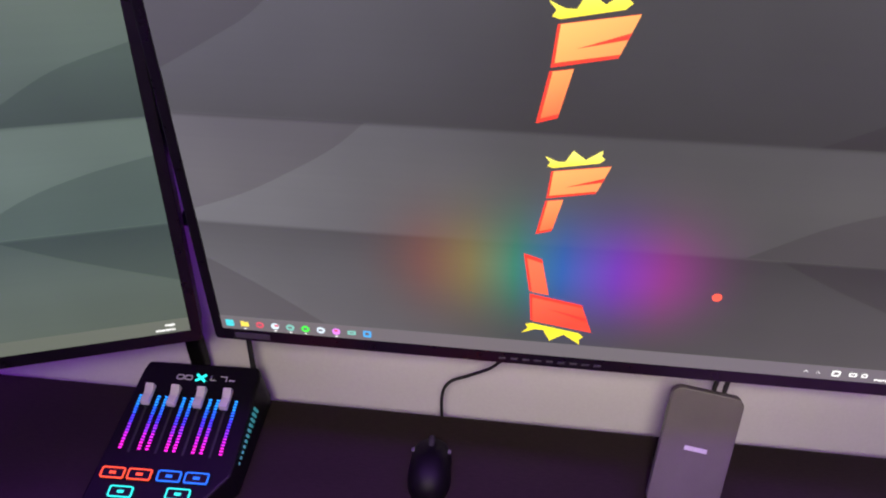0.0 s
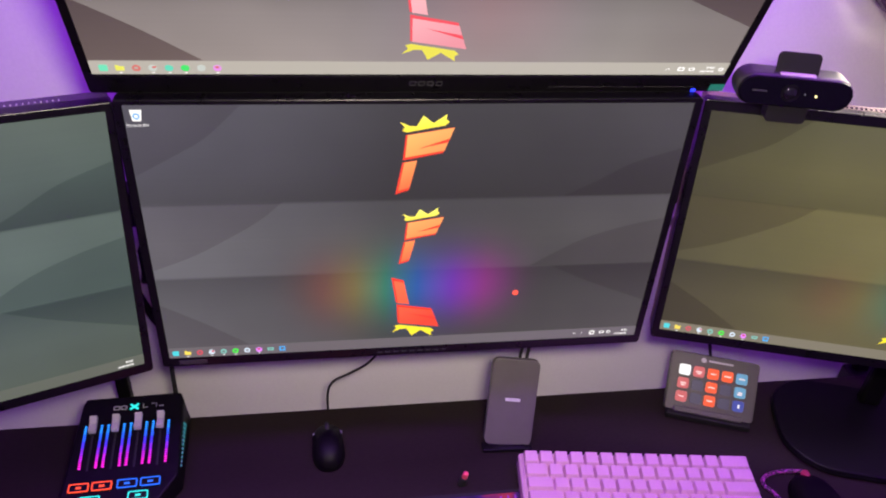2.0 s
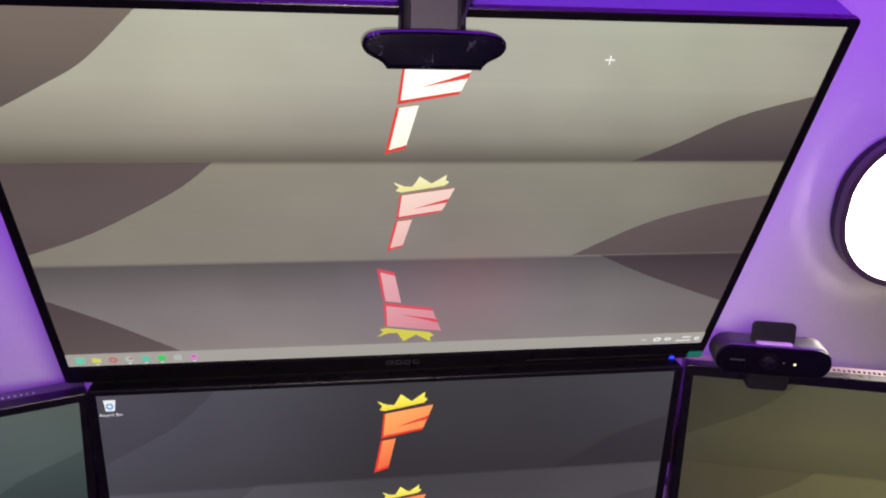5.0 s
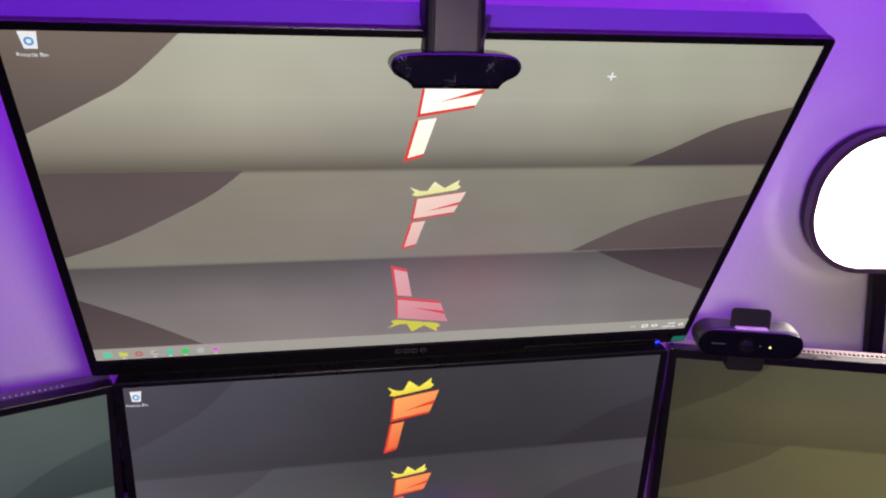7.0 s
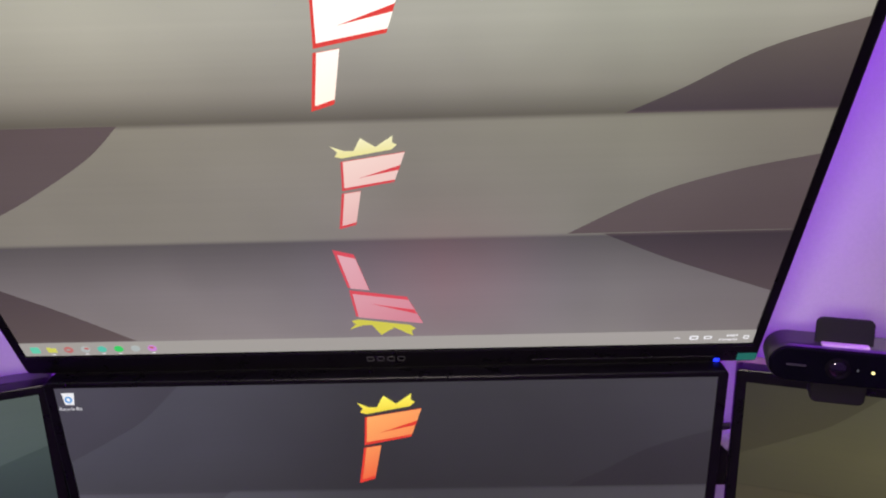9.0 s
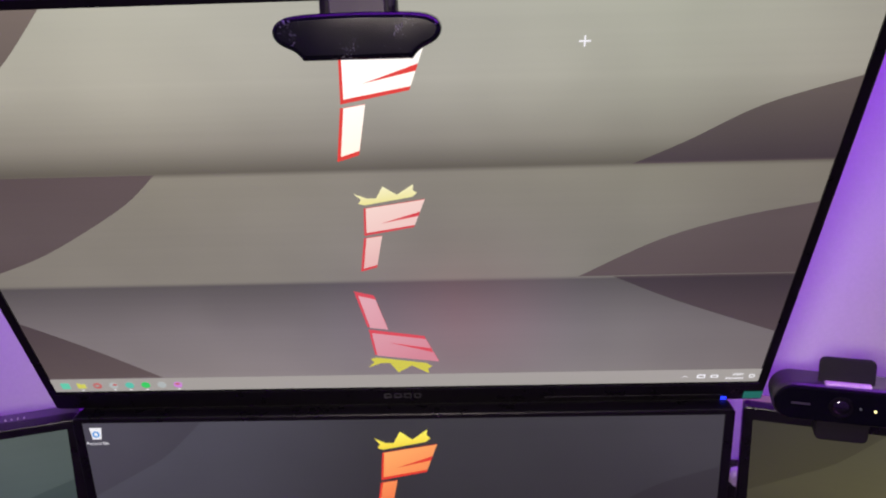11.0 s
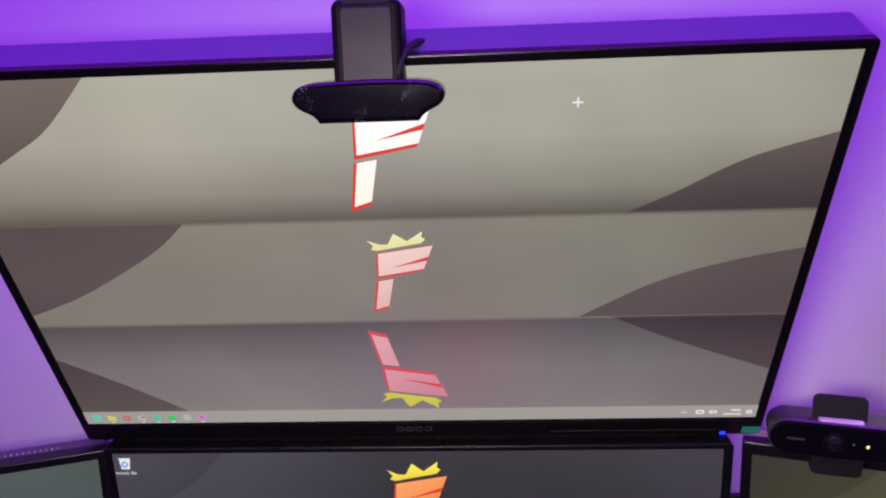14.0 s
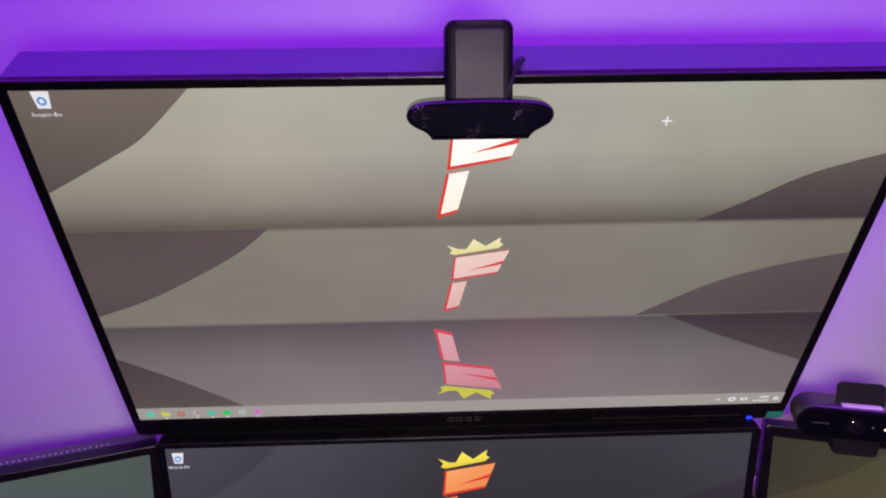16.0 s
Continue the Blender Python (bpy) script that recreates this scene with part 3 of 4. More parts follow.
c_mats = shades("centre", (lin(225, 50, 35), lin(255, 165, 90)), lin(250, 235, 60), (lin(220, 45, 35), lin(250, 140, 75), lin(240, 225, 50)), lin(92, 88, 92))
CENTRE_ROWS = [(0.0, lin(92, 90, 92)), (0.2, lin(84, 83, 85)), (0.352, lin(72, 71, 73)), (0.362, lin(94, 93, 96)), (0.5, lin(96, 95, 98)), (0.645, lin(92, 91, 96)), (0.657, lin(67, 66, 69)), (0.8, lin(74, 73, 79)), (1.0, lin(82, 81, 88))]
CENTRE_EDGE = [(0.0, (1.84, 1.86, 1.98, 1)), (0.2, (1.45, 1.46, 1.52, 1)), (0.45, (0.82, 0.83, 0.80, 1)), (0.7, (0.82, 0.82, 0.77, 1)), (1.0, (1.12, 1.08, 1.05, 1))]
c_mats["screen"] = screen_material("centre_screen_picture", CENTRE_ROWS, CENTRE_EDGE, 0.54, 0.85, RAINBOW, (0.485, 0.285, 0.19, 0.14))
c_mats["hill"] = hills_of("centre_hills", CENTRE_ROWS, CENTRE_EDGE, 0.54, (0.80, 0.77, 0.78))
warm_emblems(c_mats, "centre")
CLOCK_C = [(0.855, 0.861, 0.02, 0.03), (0.872, 0.877, 0.018, 0.03), (0.892, 0.905, 0.014, 0.036), (0.915, 0.927, 0.018, 0.032), (0.932, 0.941, 0.018, 0.032), (0.951, 0.98, 0.010, 0.017), (0.966, 0.98, 0.026, 0.034)]
monitor("centre_monitor", "black slim-bezel monitor on the wall, showing dark grey wallpaper", pose(0, 0, 0.93), 0.5437, 0.3058, 0.0085, 0.0048, 0.013, 0.042, c_mats,
        {"screen_label": "lit screen with dark grey wallpaper, orange emblems and a rainbow halo", "du": 0.006, "icons": 10, "icon0": 0.014, "step": 0.0237, "bin": (0.020, 0.968), "clock": CLOCK_C, "extras": centre_extras})

l_mats = shades("left", (lin(225, 50, 35), lin(255, 165, 90)), lin(250, 235, 60), (lin(220, 45, 35), lin(250, 140, 75), lin(240, 225, 50)), lin(84, 90, 80))
LEFT_ROWS = [(0.0, lin(94, 104, 96)), (0.2, lin(94, 106, 102)), (0.352, lin(78, 92, 92)), (0.362, lin(100, 116, 114)), (0.645, lin(104, 118, 116)), (0.657, lin(80, 92, 92)), (0.8, lin(96, 110, 108)), (1.0, lin(104, 116, 112))]
LEFT_EDGE = [(0.0, G(1.0)), (0.6, G(1.0)), (1.0, (0.80, 0.84, 0.78, 1))]
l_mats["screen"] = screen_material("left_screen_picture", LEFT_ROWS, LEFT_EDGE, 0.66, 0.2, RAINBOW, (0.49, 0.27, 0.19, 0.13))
l_mats["hill"] = hills_of("left_hills", LEFT_ROWS, LEFT_EDGE, 0.66, (0.70, 0.74, 0.74))
warm_emblems(l_mats, "left")
L_YAW, R_YAW = 22.0, -18.0
# pale vent slots: the light showing through them is put in as colour
monitor("side_monitor", "black slim-bezel side monitor turned inwards, showing a teal-grey wallpaper", pose(-0.298, -0.006, 0.930, 0, 2.5, L_YAW) @ pose(-0.272, 0, 0, -1.0, 0, 0), 0.5437, 0.2985, 0.0085, 0.008, 0.013, 0.045, l_mats,
        {"screen_label": "lit screen with a teal-grey wallpaper", "du": 0.0, "icons": 10, "icon0": 0.014, "step": 0.0237, "clock": CLOCK_C[-2:], "extras": lambda o, p: side_extras(o, p, CAPWHITE, 0.008, 0.0006, 0.0011), "shell": PALE_SHELL})

r_mats = shades("right", (lin(225, 50, 35), lin(255, 165, 90)), lin(250, 235, 60), (lin(220, 45, 35), lin(250, 140, 75), lin(240, 225, 50)), lin(112, 108, 92))
RIGHT_ROWS = [(0.0, lin(110, 104, 72)), (0.2, lin(108, 102, 70)), (0.352, lin(92, 88, 60)), (0.362, lin(118, 113, 74)), (0.645, lin(124, 118, 76)), (0.657, lin(102, 98, 62)), (0.8, lin(112, 108, 70)), (1.0, lin(104, 102, 74))]
RIGHT_EDGE = [(0.0, (0.52, 0.52, 0.66, 1)), (0.25, (0.85, 0.85, 0.85, 1)), (0.5, G(1.0)), (1.0, G(1.1))]
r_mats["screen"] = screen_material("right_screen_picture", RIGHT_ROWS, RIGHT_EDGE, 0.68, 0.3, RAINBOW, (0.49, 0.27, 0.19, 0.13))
r_mats["hill"] = hills_of("right_hills", RIGHT_ROWS, RIGHT_EDGE, 0.68, (0.74, 0.72, 0.70))
warm_emblems(r_mats, "right")
monitor("side_monitor", "black slim-bezel side monitor turned inwards, showing an olive-grey wallpaper", pose(0.3030, 0.0, 0.9375, 0, -1.2, R_YAW) @ pose(0.272, 0, 0, -4.0, 0, 0), 0.5437, 0.281, 0.0085, 0.0115, 0.013, 0.045, r_mats,
        {"screen_label": "lit screen with an olive-grey wallpaper", "du": 0.0, "icons": 10, "icon0": 0.014, "step": 0.0237, "clock": CLOCK_C, "extras": side_extras, "shell": LAMPLIT_SHELL})


# ---- mounts and stands ----
def wall_mount(label, z, y_front, half):
    """A wall plate with a swing arm and a cross arm behind a display."""
    ob = thing("wall_mount", label, "wall mount", pose(0, 0, z))
    part("wall_plate", box(-0.05, 0.05, WALL_Y - 0.008, WALL_Y, -0.09, 0.09, 0.002), BLACK, ob)
    part("arm", box(-0.02, 0.02, y_front + 0.02, WALL_Y - 0.008, -0.02, 0.02, 0.003), BLACK, ob)
    part("mount_head", box(-0.06, 0.06, y_front, y_front + 0.02, -0.06, 0.06, 0.003), BLACK, ob)
    if half:
        y = y_front + 0.034
        part("cross_arm", box(-half, half, y - 0.012, y + 0.012, -0.024, 0.024, 0.004), MATTE, ob, m=pose(0, 0, 0.022, 0, -1.2, 0))
        rod = part("steel_rod", tube([(-half, y, -0.090), (half, y, -0.026)], 0.0048, 10, 2), STEEL, ob, "bright steel rod", smooth=True)
        for x in (-0.12, 0.12):
            part("clamp", box(x - 0.012, x + 0.012, y - 0.014, y + 0.016, -0.09, 0.02, 0.003), BLACK, ob)
        for x in (-0.33, -0.306, 0.316, 0.34):
            part("collar", lathe([(0.0050, -0.003), (0.0072, -0.003), (0.0072, 0.003), (0.0050, 0.003)], 16), BLACK, rod, m=pose(x, y, -0.058 + 0.089 * x, 0, 90, 0))
        part("joint", box(-0.306, -0.292, y - 0.014, y + 0.01, -0.082, -0.036, 0.004), INK, ob)
        part("brace", tube([(-0.322, y, -0.095), (-0.300, y, -0.158), (-0.28, y, -0.16)], 0.0052, 10, 4), INK, ob, smooth=True)
        part("upper_rod", tube([(0.2, y, 0.066), (half, y, 0.066)], 0.0036, 10, 2), BLACK, ob, smooth=True)
        part("socket", lathe([(0.010, -0.012), (0.012, -0.009), (0.012, 0.009), (0.008, 0.012)], 20), CAPWHITE, ob, "pale plastic socket", m=pose(0.322, y, 0.053, 90, 0, 0))
    return ob


wall_mount("black steel wall mount holding the middle monitor", 1.06, 0.057, 0.36)
up_mount = wall_mount("black steel wall mount holding the tilted monitor", 1.415, 0.02, 0.0)

left_stand = thing("monitor_stand", "slim black stand clamped to the back edge of the desk", "stand", pose(-0.361, 0.098, DESK_Z))
part("clamp", box(-0.03, 0.03, -0.045, 0.008, -0.036, 0.006, 0.002), BLACK, left_stand)
part("neck", box(-0.008, 0.008, -0.008, 0.008, 0.0, 0.33, 0.003), INK, left_stand)
part("neck_head", box(-0.20, 0.0, -0.016, 0.012, 0.24, 0.34, 0.004), BLACK, left_stand, m=pose(0.019, -0.03, 0, 0, 0, 18))

right_stand = thing("monitor_stand", "black monitor stand with a wide round-cornered base, on the desk", "stand", pose(0.644, -0.036, DESK_Z, 0, 0, R_YAW))
part("base", slab(round_outline(0.264, 0.172, 0.068, 12), 0.011, 0.003, 3), INK, right_stand, "wide black base plate with rounded corners", m=pose(0, 0, 0.011, -90, 0, 0))
part("base_rim", ring(0.266, 0.174, 0.069, 0.2636, 0.1716, 0.0678, 0.003, seg=12), BEZEL, right_stand, m=pose(0, 0, 0.0065, -90, 0, 0))
part("neck", box(-0.0145, 0.0145, 0.05, 0.068, 0.010, 0.36, 0.005), INK, right_stand, m=pose(0.006, 0, 0))

# ---- lamp beside the side monitor ----
lamp = thing("panel_lamp", "bright white rounded panel lamp on a dark slanting pole", "lamp", pose(0.712, 0.092, DESK_Z))
FACE = pose(-0.064, -0.0235, 0.622, 2, 0, -7)
part("panel", slab(round_outline(0.322, 0.165, 0.076, 28), 0.006, 0.001), glow("lamp_white", (1.0, 0.90, 0.76, 1), 15.0), lamp, "glowing white diffuser", m=FACE)
part("rim", ring(0.335, 0.178, 0.082, 0.322, 0.165, 0.076, 0.012, seg=28), surface("lamp_rim_plastic", (0.06, 0.045, 0.045), 0.45), lamp, "dark plastic rim", m=FACE @ Matrix.Translation((0, -0.003, 0)))
part("housing", slab(round_outline(0.333, 0.176, 0.081, 14), 0.016, 0.005, 3), MATTE, lamp, m=FACE @ Matrix.Translation((0, 0.0085, 0)))
part("pole", box(-0.0105, 0.0105, -0.0015, 0.0135, -0.02, 0.54, 0.003), BLACK, lamp, m=pose(0, 0, 0, 0, -11.3, 0))
part("clamp", box(-0.022, 0.022, -0.0128, 0.018, -0.06, -0.004, 0.003), BLACK, lamp)


# ---- webcam over the tilted monitor ----
def wing_outline():
    pts = curve_points([(-0.030, -0.0125), (-0.034, -0.008), (-0.043, -0.003), (-0.046, 0.003), (-0.042, 0.009), (-0.030, 0.0118), (0.0, 0.0126)], 4)
    return pts + [(-x, z) for x, z in reversed(pts[:-1])]


clip = thing("webcam", "glossy black webcam with oval head clipped over the upper monitor", "webcam", pose(0.0028, -0.1435, 1.5555))
n = Nodes("dusty_gloss_black")
speck = n.ramp(n.math("MULTIPLY", n.noise(900.0, 2.0), n.noise(70.0, 3.0)), [(0.38, (0.003, 0.003, 0.006, 1)), (0.42, (0.10, 0.10, 0.12, 1))])
n.link(speck, n.bsdf.inputs["Base Color"])
n.link(n.math("MULTIPLY_ADD", n.noise(60.0, 4.0), 0.10, 0.06), n.bsdf.inputs["Roughness"])
n.bsdf.inputs["Specular IOR Level"].default_value = 0.18
part("head", slab(wing_outline(), 0.022, 0.003, 3), n.mat, clip, smooth=False)
stem = slab(round_outline(0.0425, 0.063, 0.006), 0.03, 0.004, 3)
stem_pose = pose(0.0, 0.0115, 0.028, -6, 0, 0)
block = part("stem", stem, INK, clip, "dark glossy upright block", m=stem_pose)
part("face_plate", slab(round_outline(0.031, 0.056, 0.003), 0.002, 0.0008), surface("stem_grey", (0.030, 0.027, 0.029), 0.42, vary=0.12, spec=0.3), block, "dark grey satin plate", m=Matrix.Translation((0, -0.0008, -0.002)))
part("slot", slab(round_outline(0.028, 0.0035, 0.0016), 0.002), RUBBER, block, m=Matrix.Translation((0, 0.0002, 0.0290)))
part("clamp", box(-0.016, 0.016, 0.03, 0.075, 0.012, 0.022, 0.002), BLACK, clip)
part("cable", tube([(0.0165, 0.013, 0.006), (0.019, 0.013, 0.020), (0.0235, 0.022, 0.029), (0.031, 0.045, 0.032), (0.036, 0.07, 0.02), (0.038, 0.09, -0.05)], 0.0022), RUBBER, clip, smooth=True)

# ---- webcam on the side monitor ----
cam2 = thing("webcam", "black capsule webcam with open privacy flap on the side monitor", "webcam", pose(0.3560, -0.025, 1.2595, 0, 0, -14))
part("body", slab(round_outline(0.110, 0.032, 0.0158, 10), 0.03, 0.005, 4), surface("webcam_grey", (0.040, 0.036, 0.036), 0.34, vary=0.12), cam2, m=pose(0, -0.008, 0))
part("front_face", slab(round_outline(0.1075, 0.0295, 0.0146, 10), 0.004, 0.0018, 3), GLOSS, cam2, "glossy black front", m=pose(0, -0.0092, 0))
part("flap", slab(round_outline(0.041, 0.036, 0.005), 0.003, 0.001), MATTE, cam2, "dark grey flap standing open", m=pose(-0.001, 0.001, 0.0180, -12, 0, 0))
# solid pale bar drawn for the brightness showing through the flap's slot
part("flap_slot_bar", box(-0.0175, 0.0165, -0.0048, 0.002, 0.0125, 0.0170, 0.0015), surface("pale_slot_bar", (0.74, 0.68, 0.58), 0.4), cam2, "pale bar in place of the flap's open slot")
part("clamp", slab(round_outline(0.039, 0.021, 0.005), 0.016, 0.001), MATTE, cam2, m=pose(-0.001, -0.006, -0.022))
part("clamp_back", box(-0.02, 0.02, 0.018, 0.05, -0.024, -0.012, 0.002), MATTE, cam2)
part("lens_ring", lathe([(0.0088, 0), (0.0088, 0.0012), (0.0074, 0.0014), (0.0066, 0.0004)], 32), INK, cam2, m=pose(-0.005, -0.009, 0, 90, 0, 0))
part("lens", lathe([(0.0066, 0.0002), (0.0060, 0.0010), (0.0046, 0.0017), (0.0026, 0.0022), (0.0004, 0.0024)], 32), GLASS_DARK, cam2, m=pose(-0.005, -0.009, 0, 90, 0, 0), smooth=True)
part("indicator", lathe([(0.0012, 0), (0.001, 0.0008)], 10), glow("indicator_amber", lin(250, 235, 150), 2.0), cam2, m=pose(0.0195, -0.0092, -0.001, 90, 0, 0))
part("indicator", lathe([(0.0008, 0), (0.0007, 0.0006)], 10), glow("indicator_pale", lin(120, 120, 125), 0.6), cam2, m=pose(0.009, -0.0092, 0.0, 90, 0, 0))
part("print_mark", box(-0.041, -0.027, -0.0095, -0.009, -0.0008, 0.0010), MARKFAINT, cam2)


# ---- audio mixer ----
def mixer():
    ob = thing("audio_mixer", "black audio mixer with lit faders and buttons, on the desk", "audio mixer", pose(-0.3395, 0.0735, 0.8015, 10, 0, 1.9))
    # a wedge body with sloping flanks; the face is the plane z = 0, its front towards -y
    bm = bmesh.new()
    face = [(-0.060, 0.0), (0.054, 0.0), (0.058, -0.012), (0.058, -0.118), (0.036, -0.150), (0.014, -0.163), (-0.064, -0.163), (-0.072, -0.15), (-0.063, -0.01)]
    grow = 1.05
    top = [bm.verts.new((x, y, 0)) for x, y in face]
    low = []
    for x, y in face:
        d = (0.0515 + 0.1736 * y * 1.03) / 0.985
        low.append(bm.verts.new((x * grow, y * 1.03, -d + 0.0005)))
    bm.faces.new(top)
    bm.faces.new(list(reversed(low)))
    for i in range(len(face)):
        j = (i + 1) % len(face)
        bm.faces.new((top[i], low[i], low[j], top[j]))
    bmesh.ops.recalc_face_normals(bm, faces=bm.faces)
    bmesh.ops.bevel(bm, geom=bm.edges[:], offset=0.0025, segments=2, profile=0.5, affect="EDGES")
    part("body", bm, INK, ob)
    strip_mats = [glow("fader_light_%d" % i, c, 1.6) for i, c in enumerate((lin(20, 135, 250), lin(30, 95, 250), lin(70, 50, 245), lin(140, 40, 240), lin(200, 30, 225), lin(240, 30, 210)))]
    for k in range(4):
        cx = -0.0455 + 0.0262 * k
        part("fader_slot", box(cx - 0.0012, cx + 0.0012, -0.102, -0.034, 0.0, 0.0005), RUBBER, ob)
        for s, dx in ((0, -0.0092), (1, 0.0092)):
            for i in range(19):
                y = -0.0415 - 0.00315 * i
                part("fader_light", box(cx + dx - 0.00145, cx + dx + 0.00145, y - 0.00055, y + 0.00055, 0.0, 0.0009), strip_mats[min(5, i * 6 // 19)], ob)
        cap = bmesh.new()
        pr = [(-0.011, 0.0), (-0.0105, 0.0065), (-0.004, 0.0055), (0.0, 0.0042), (0.004, 0.0055), (0.0095, 0.0088), (0.011, 0.0)]
        a = [cap.verts.new((-0.0042, y, z)) for y, z in pr]
        b = [cap.verts.new((0.0042, y, z)) for y, z in pr]
        cap.faces.new(a)
        cap.faces.new(list(reversed(b)))
        for i in range(len(pr)):
            j = (i + 1) % len(pr)
            cap.faces.new((a[i], b[i], b[j], a[j]))
        bmesh.ops.recalc_face_normals(cap, faces=cap.faces)
        bmesh.ops.bevel(cap, geom=cap.edges[:], offset=0.0007, segments=2, profile=0.5, affect="EDGES")
        part("fader_cap", cap, CAPWHITE, ob, "pale lilac fader cap", m=Matrix.Translation((cx, -0.0425, 0.003)))
        part("fader_stalk", box(cx - 0.001, cx + 0.001, -0.0455, -0.0415, 0, 0.005), RUBBER, ob)
    orange, blue, cyan = glow("button_orange", lin(250, 75, 30), 1.1), glow("button_blue", lin(15, 105, 250), 1.0), glow("button_cyan", lin(25, 225, 220), 1.0)
    for x, y, mat in ((-0.0506, -0.1245, orange), (-0.0253, -0.1245, orange), (0.0025, -0.1242, blue), (0.0282, -0.1242, blue), (-0.0367, -0.142, cyan), (0.016, -0.1405, cyan)):
        key = part("button", slab(round_outline(0.022, 0.0105, 0.002, 3), 0.003, 0.0006), BLACK, ob, m=pose(x, y, 0.003, -90, 0, 0))
        part("button_ring", ring(0.0225, 0.011, 0.002, 0.0196, 0.0084, 0.0012, 0.001), mat, key, m=pose(0, -0.0005, 0))
        part("button_mark", box(-0.003, 0.003, -0.0006, 0.0003, -0.0013, 0.0013), mat, key)
    # the maker's mark, as plain shapes
    for x in (-0.025, -0.0165):
        part("print_mark", ring(0.0078, 0.0058, 0.002, 0.0058, 0.0040, 0.0012, 0.0005), MARK, ob, m=pose(x + 0.003, -0.0175, 0.0008, -90, 0, 0))
    for r in (38, -38):
        part("lit_mark", box(-0.0062, 0.0062, -0.0013, 0.0013, 0, 0.0008), cyan, ob, m=pose(-0.001, -0.017, 0, 0, 0, r))
    part("print_mark", box(0.009, 0.015, -0.0195, -0.0187, 0, 0.0006), MARK, ob)
    part("print_mark", box(0.009, 0.0098, -0.0195, -0.014, 0, 0.0006), MARK, ob)
    part("print_mark", box(0.019, 0.0255, -0.0147, -0.0139, 0, 0.0006), MARK, ob)
    part("print_mark", box(0.0248, 0.0256, -0.0195, -0.014, 0, 0.0006), MARK, ob)
    part("print_mark", box(0.028, 0.034, -0.0188, -0.0178, 0, 0.0006), MARK, ob)
    teal = glow("side_light_teal", lin(36, 105, 115), 0.8)
    for i in range(1, 12):
        y = -0.04 - 0.0058 * i
        part("side_light", box(-0.0004, 0.0012, -0.0013, 0.0013, -0.016 + 0.0008 * i, -0.004 - 0.0003 * i), teal, ob, m=pose(0.0592, y, 0, 14, -4, 0))
    for x in (-0.028, -0.012):
        part("jack", lathe([(0.004, 0), (0.004, 0.003), (0.0025, 0.004), (0.0025, 0.0)], 16), STEEL, ob, m=pose(x, -0.1665, -0.003, 90, 0, 0))
    part("cable", tube([(0.046, 0.002, -0.012), (0.0465, 0.012, 0.03), (0.051, 0.012, 0.09), (0.053, 0.02, 0.16)], 0.0028), RUBBER, ob, smooth=True)
    return ob


mixer()


# ---- key pad with lit keys ----
def key_deck():
    ob = thing("key_deck", "dark grey macro pad with fifteen lit colour keys", "macro pad", pose(0.4165, 0.010, 0.755, 0, 0, -20.0))
    tilt = pose(0, 0, 0, -40, 0, 0)
    part("body", slab(round_outline(0.120, 0.083, 0.006), 0.014, 0.002, 3), GREY, ob, m=tilt @ Matrix.Translation((0.003, 0, 0.0465)))
    part("stand", box(-0.05, 0.05, 0.012, 0.065, -0.004, 0.004, 0.002), MATTE, ob)
    part("stand_leg", box(-0.045, 0.045, 0.052, 0.058, 0.0, 0.052, 0.002), MATTE, ob)
    part("stand_foot", box(-0.054, 0.060, -0.0055, 0.030, -0.005, 0.0045, 0.002), MATTE, ob)
    part("lip", box(-0.045, 0.047, -0.0045, 0.0, 0.004, 0.0125, 0.002), GREY, ob, m=tilt)
    cols = {"w": lin(235, 235, 240), "r": lin(180, 84, 88), "o": lin(222, 80, 40), "b": lin(86, 138, 172), "d": lin(62, 58, 78), "n": lin(52, 64, 140)}
    cols["m"] = lin(225, 205, 205)
    mats = {k: glow("key_light_" + k, c, 1.0) for k, c in cols.items()}
    for r, line in enumerate(("wroob", "rdodb", "rdodn")):
        for c, k in enumerate(line):
            key = part("key", slab(round_outline(0.0154, 0.0148, 0.003, 3), 0.002, 0.0007), mats[k], ob, m=tilt @ Matrix.Translation((-0.0366 + 0.0193 * c, -0.0012, 0.0630 - 0.0187 * r)))
            if k in "rob":
                for half, z in ((0.0046 - 0.0007 * ((r + c) % 3), 0.0), (0.0030, -0.0026))[:2 if (r + c) % 4 == 1 else 1]:
                    part("key_mark", box(-half, half, -0.0003, 0.0, z - 0.0007, z + 0.0009), mats["m"], key)
            if k == "n":
                part("key_mark", box(-0.0006, 0.0016, -0.0003, 0.0, -0.0022, 0.0022), mats["w"], key)
    part("print_mark", lathe([(0.0036, 0), (0.0036, 0.0006)], 18), MARK, ob, m=tilt @ pose(-0.013, 0.0, 0.0800, 90, 0, 0))
    part("print_mark", box(-0.006, 0.027, -0.0007, 0, 0.0787, 0.0813), MARK, ob, m=tilt)
    part("cable", tube([(0.0, 0.058, 0.05), (-0.006, 0.09, 0.075), (-0.012, 0.1, 0.12), (-0.02, 0.1, 0.2)], 0.0022), RUBBER, ob, smooth=True)
    return ob


key_deck()


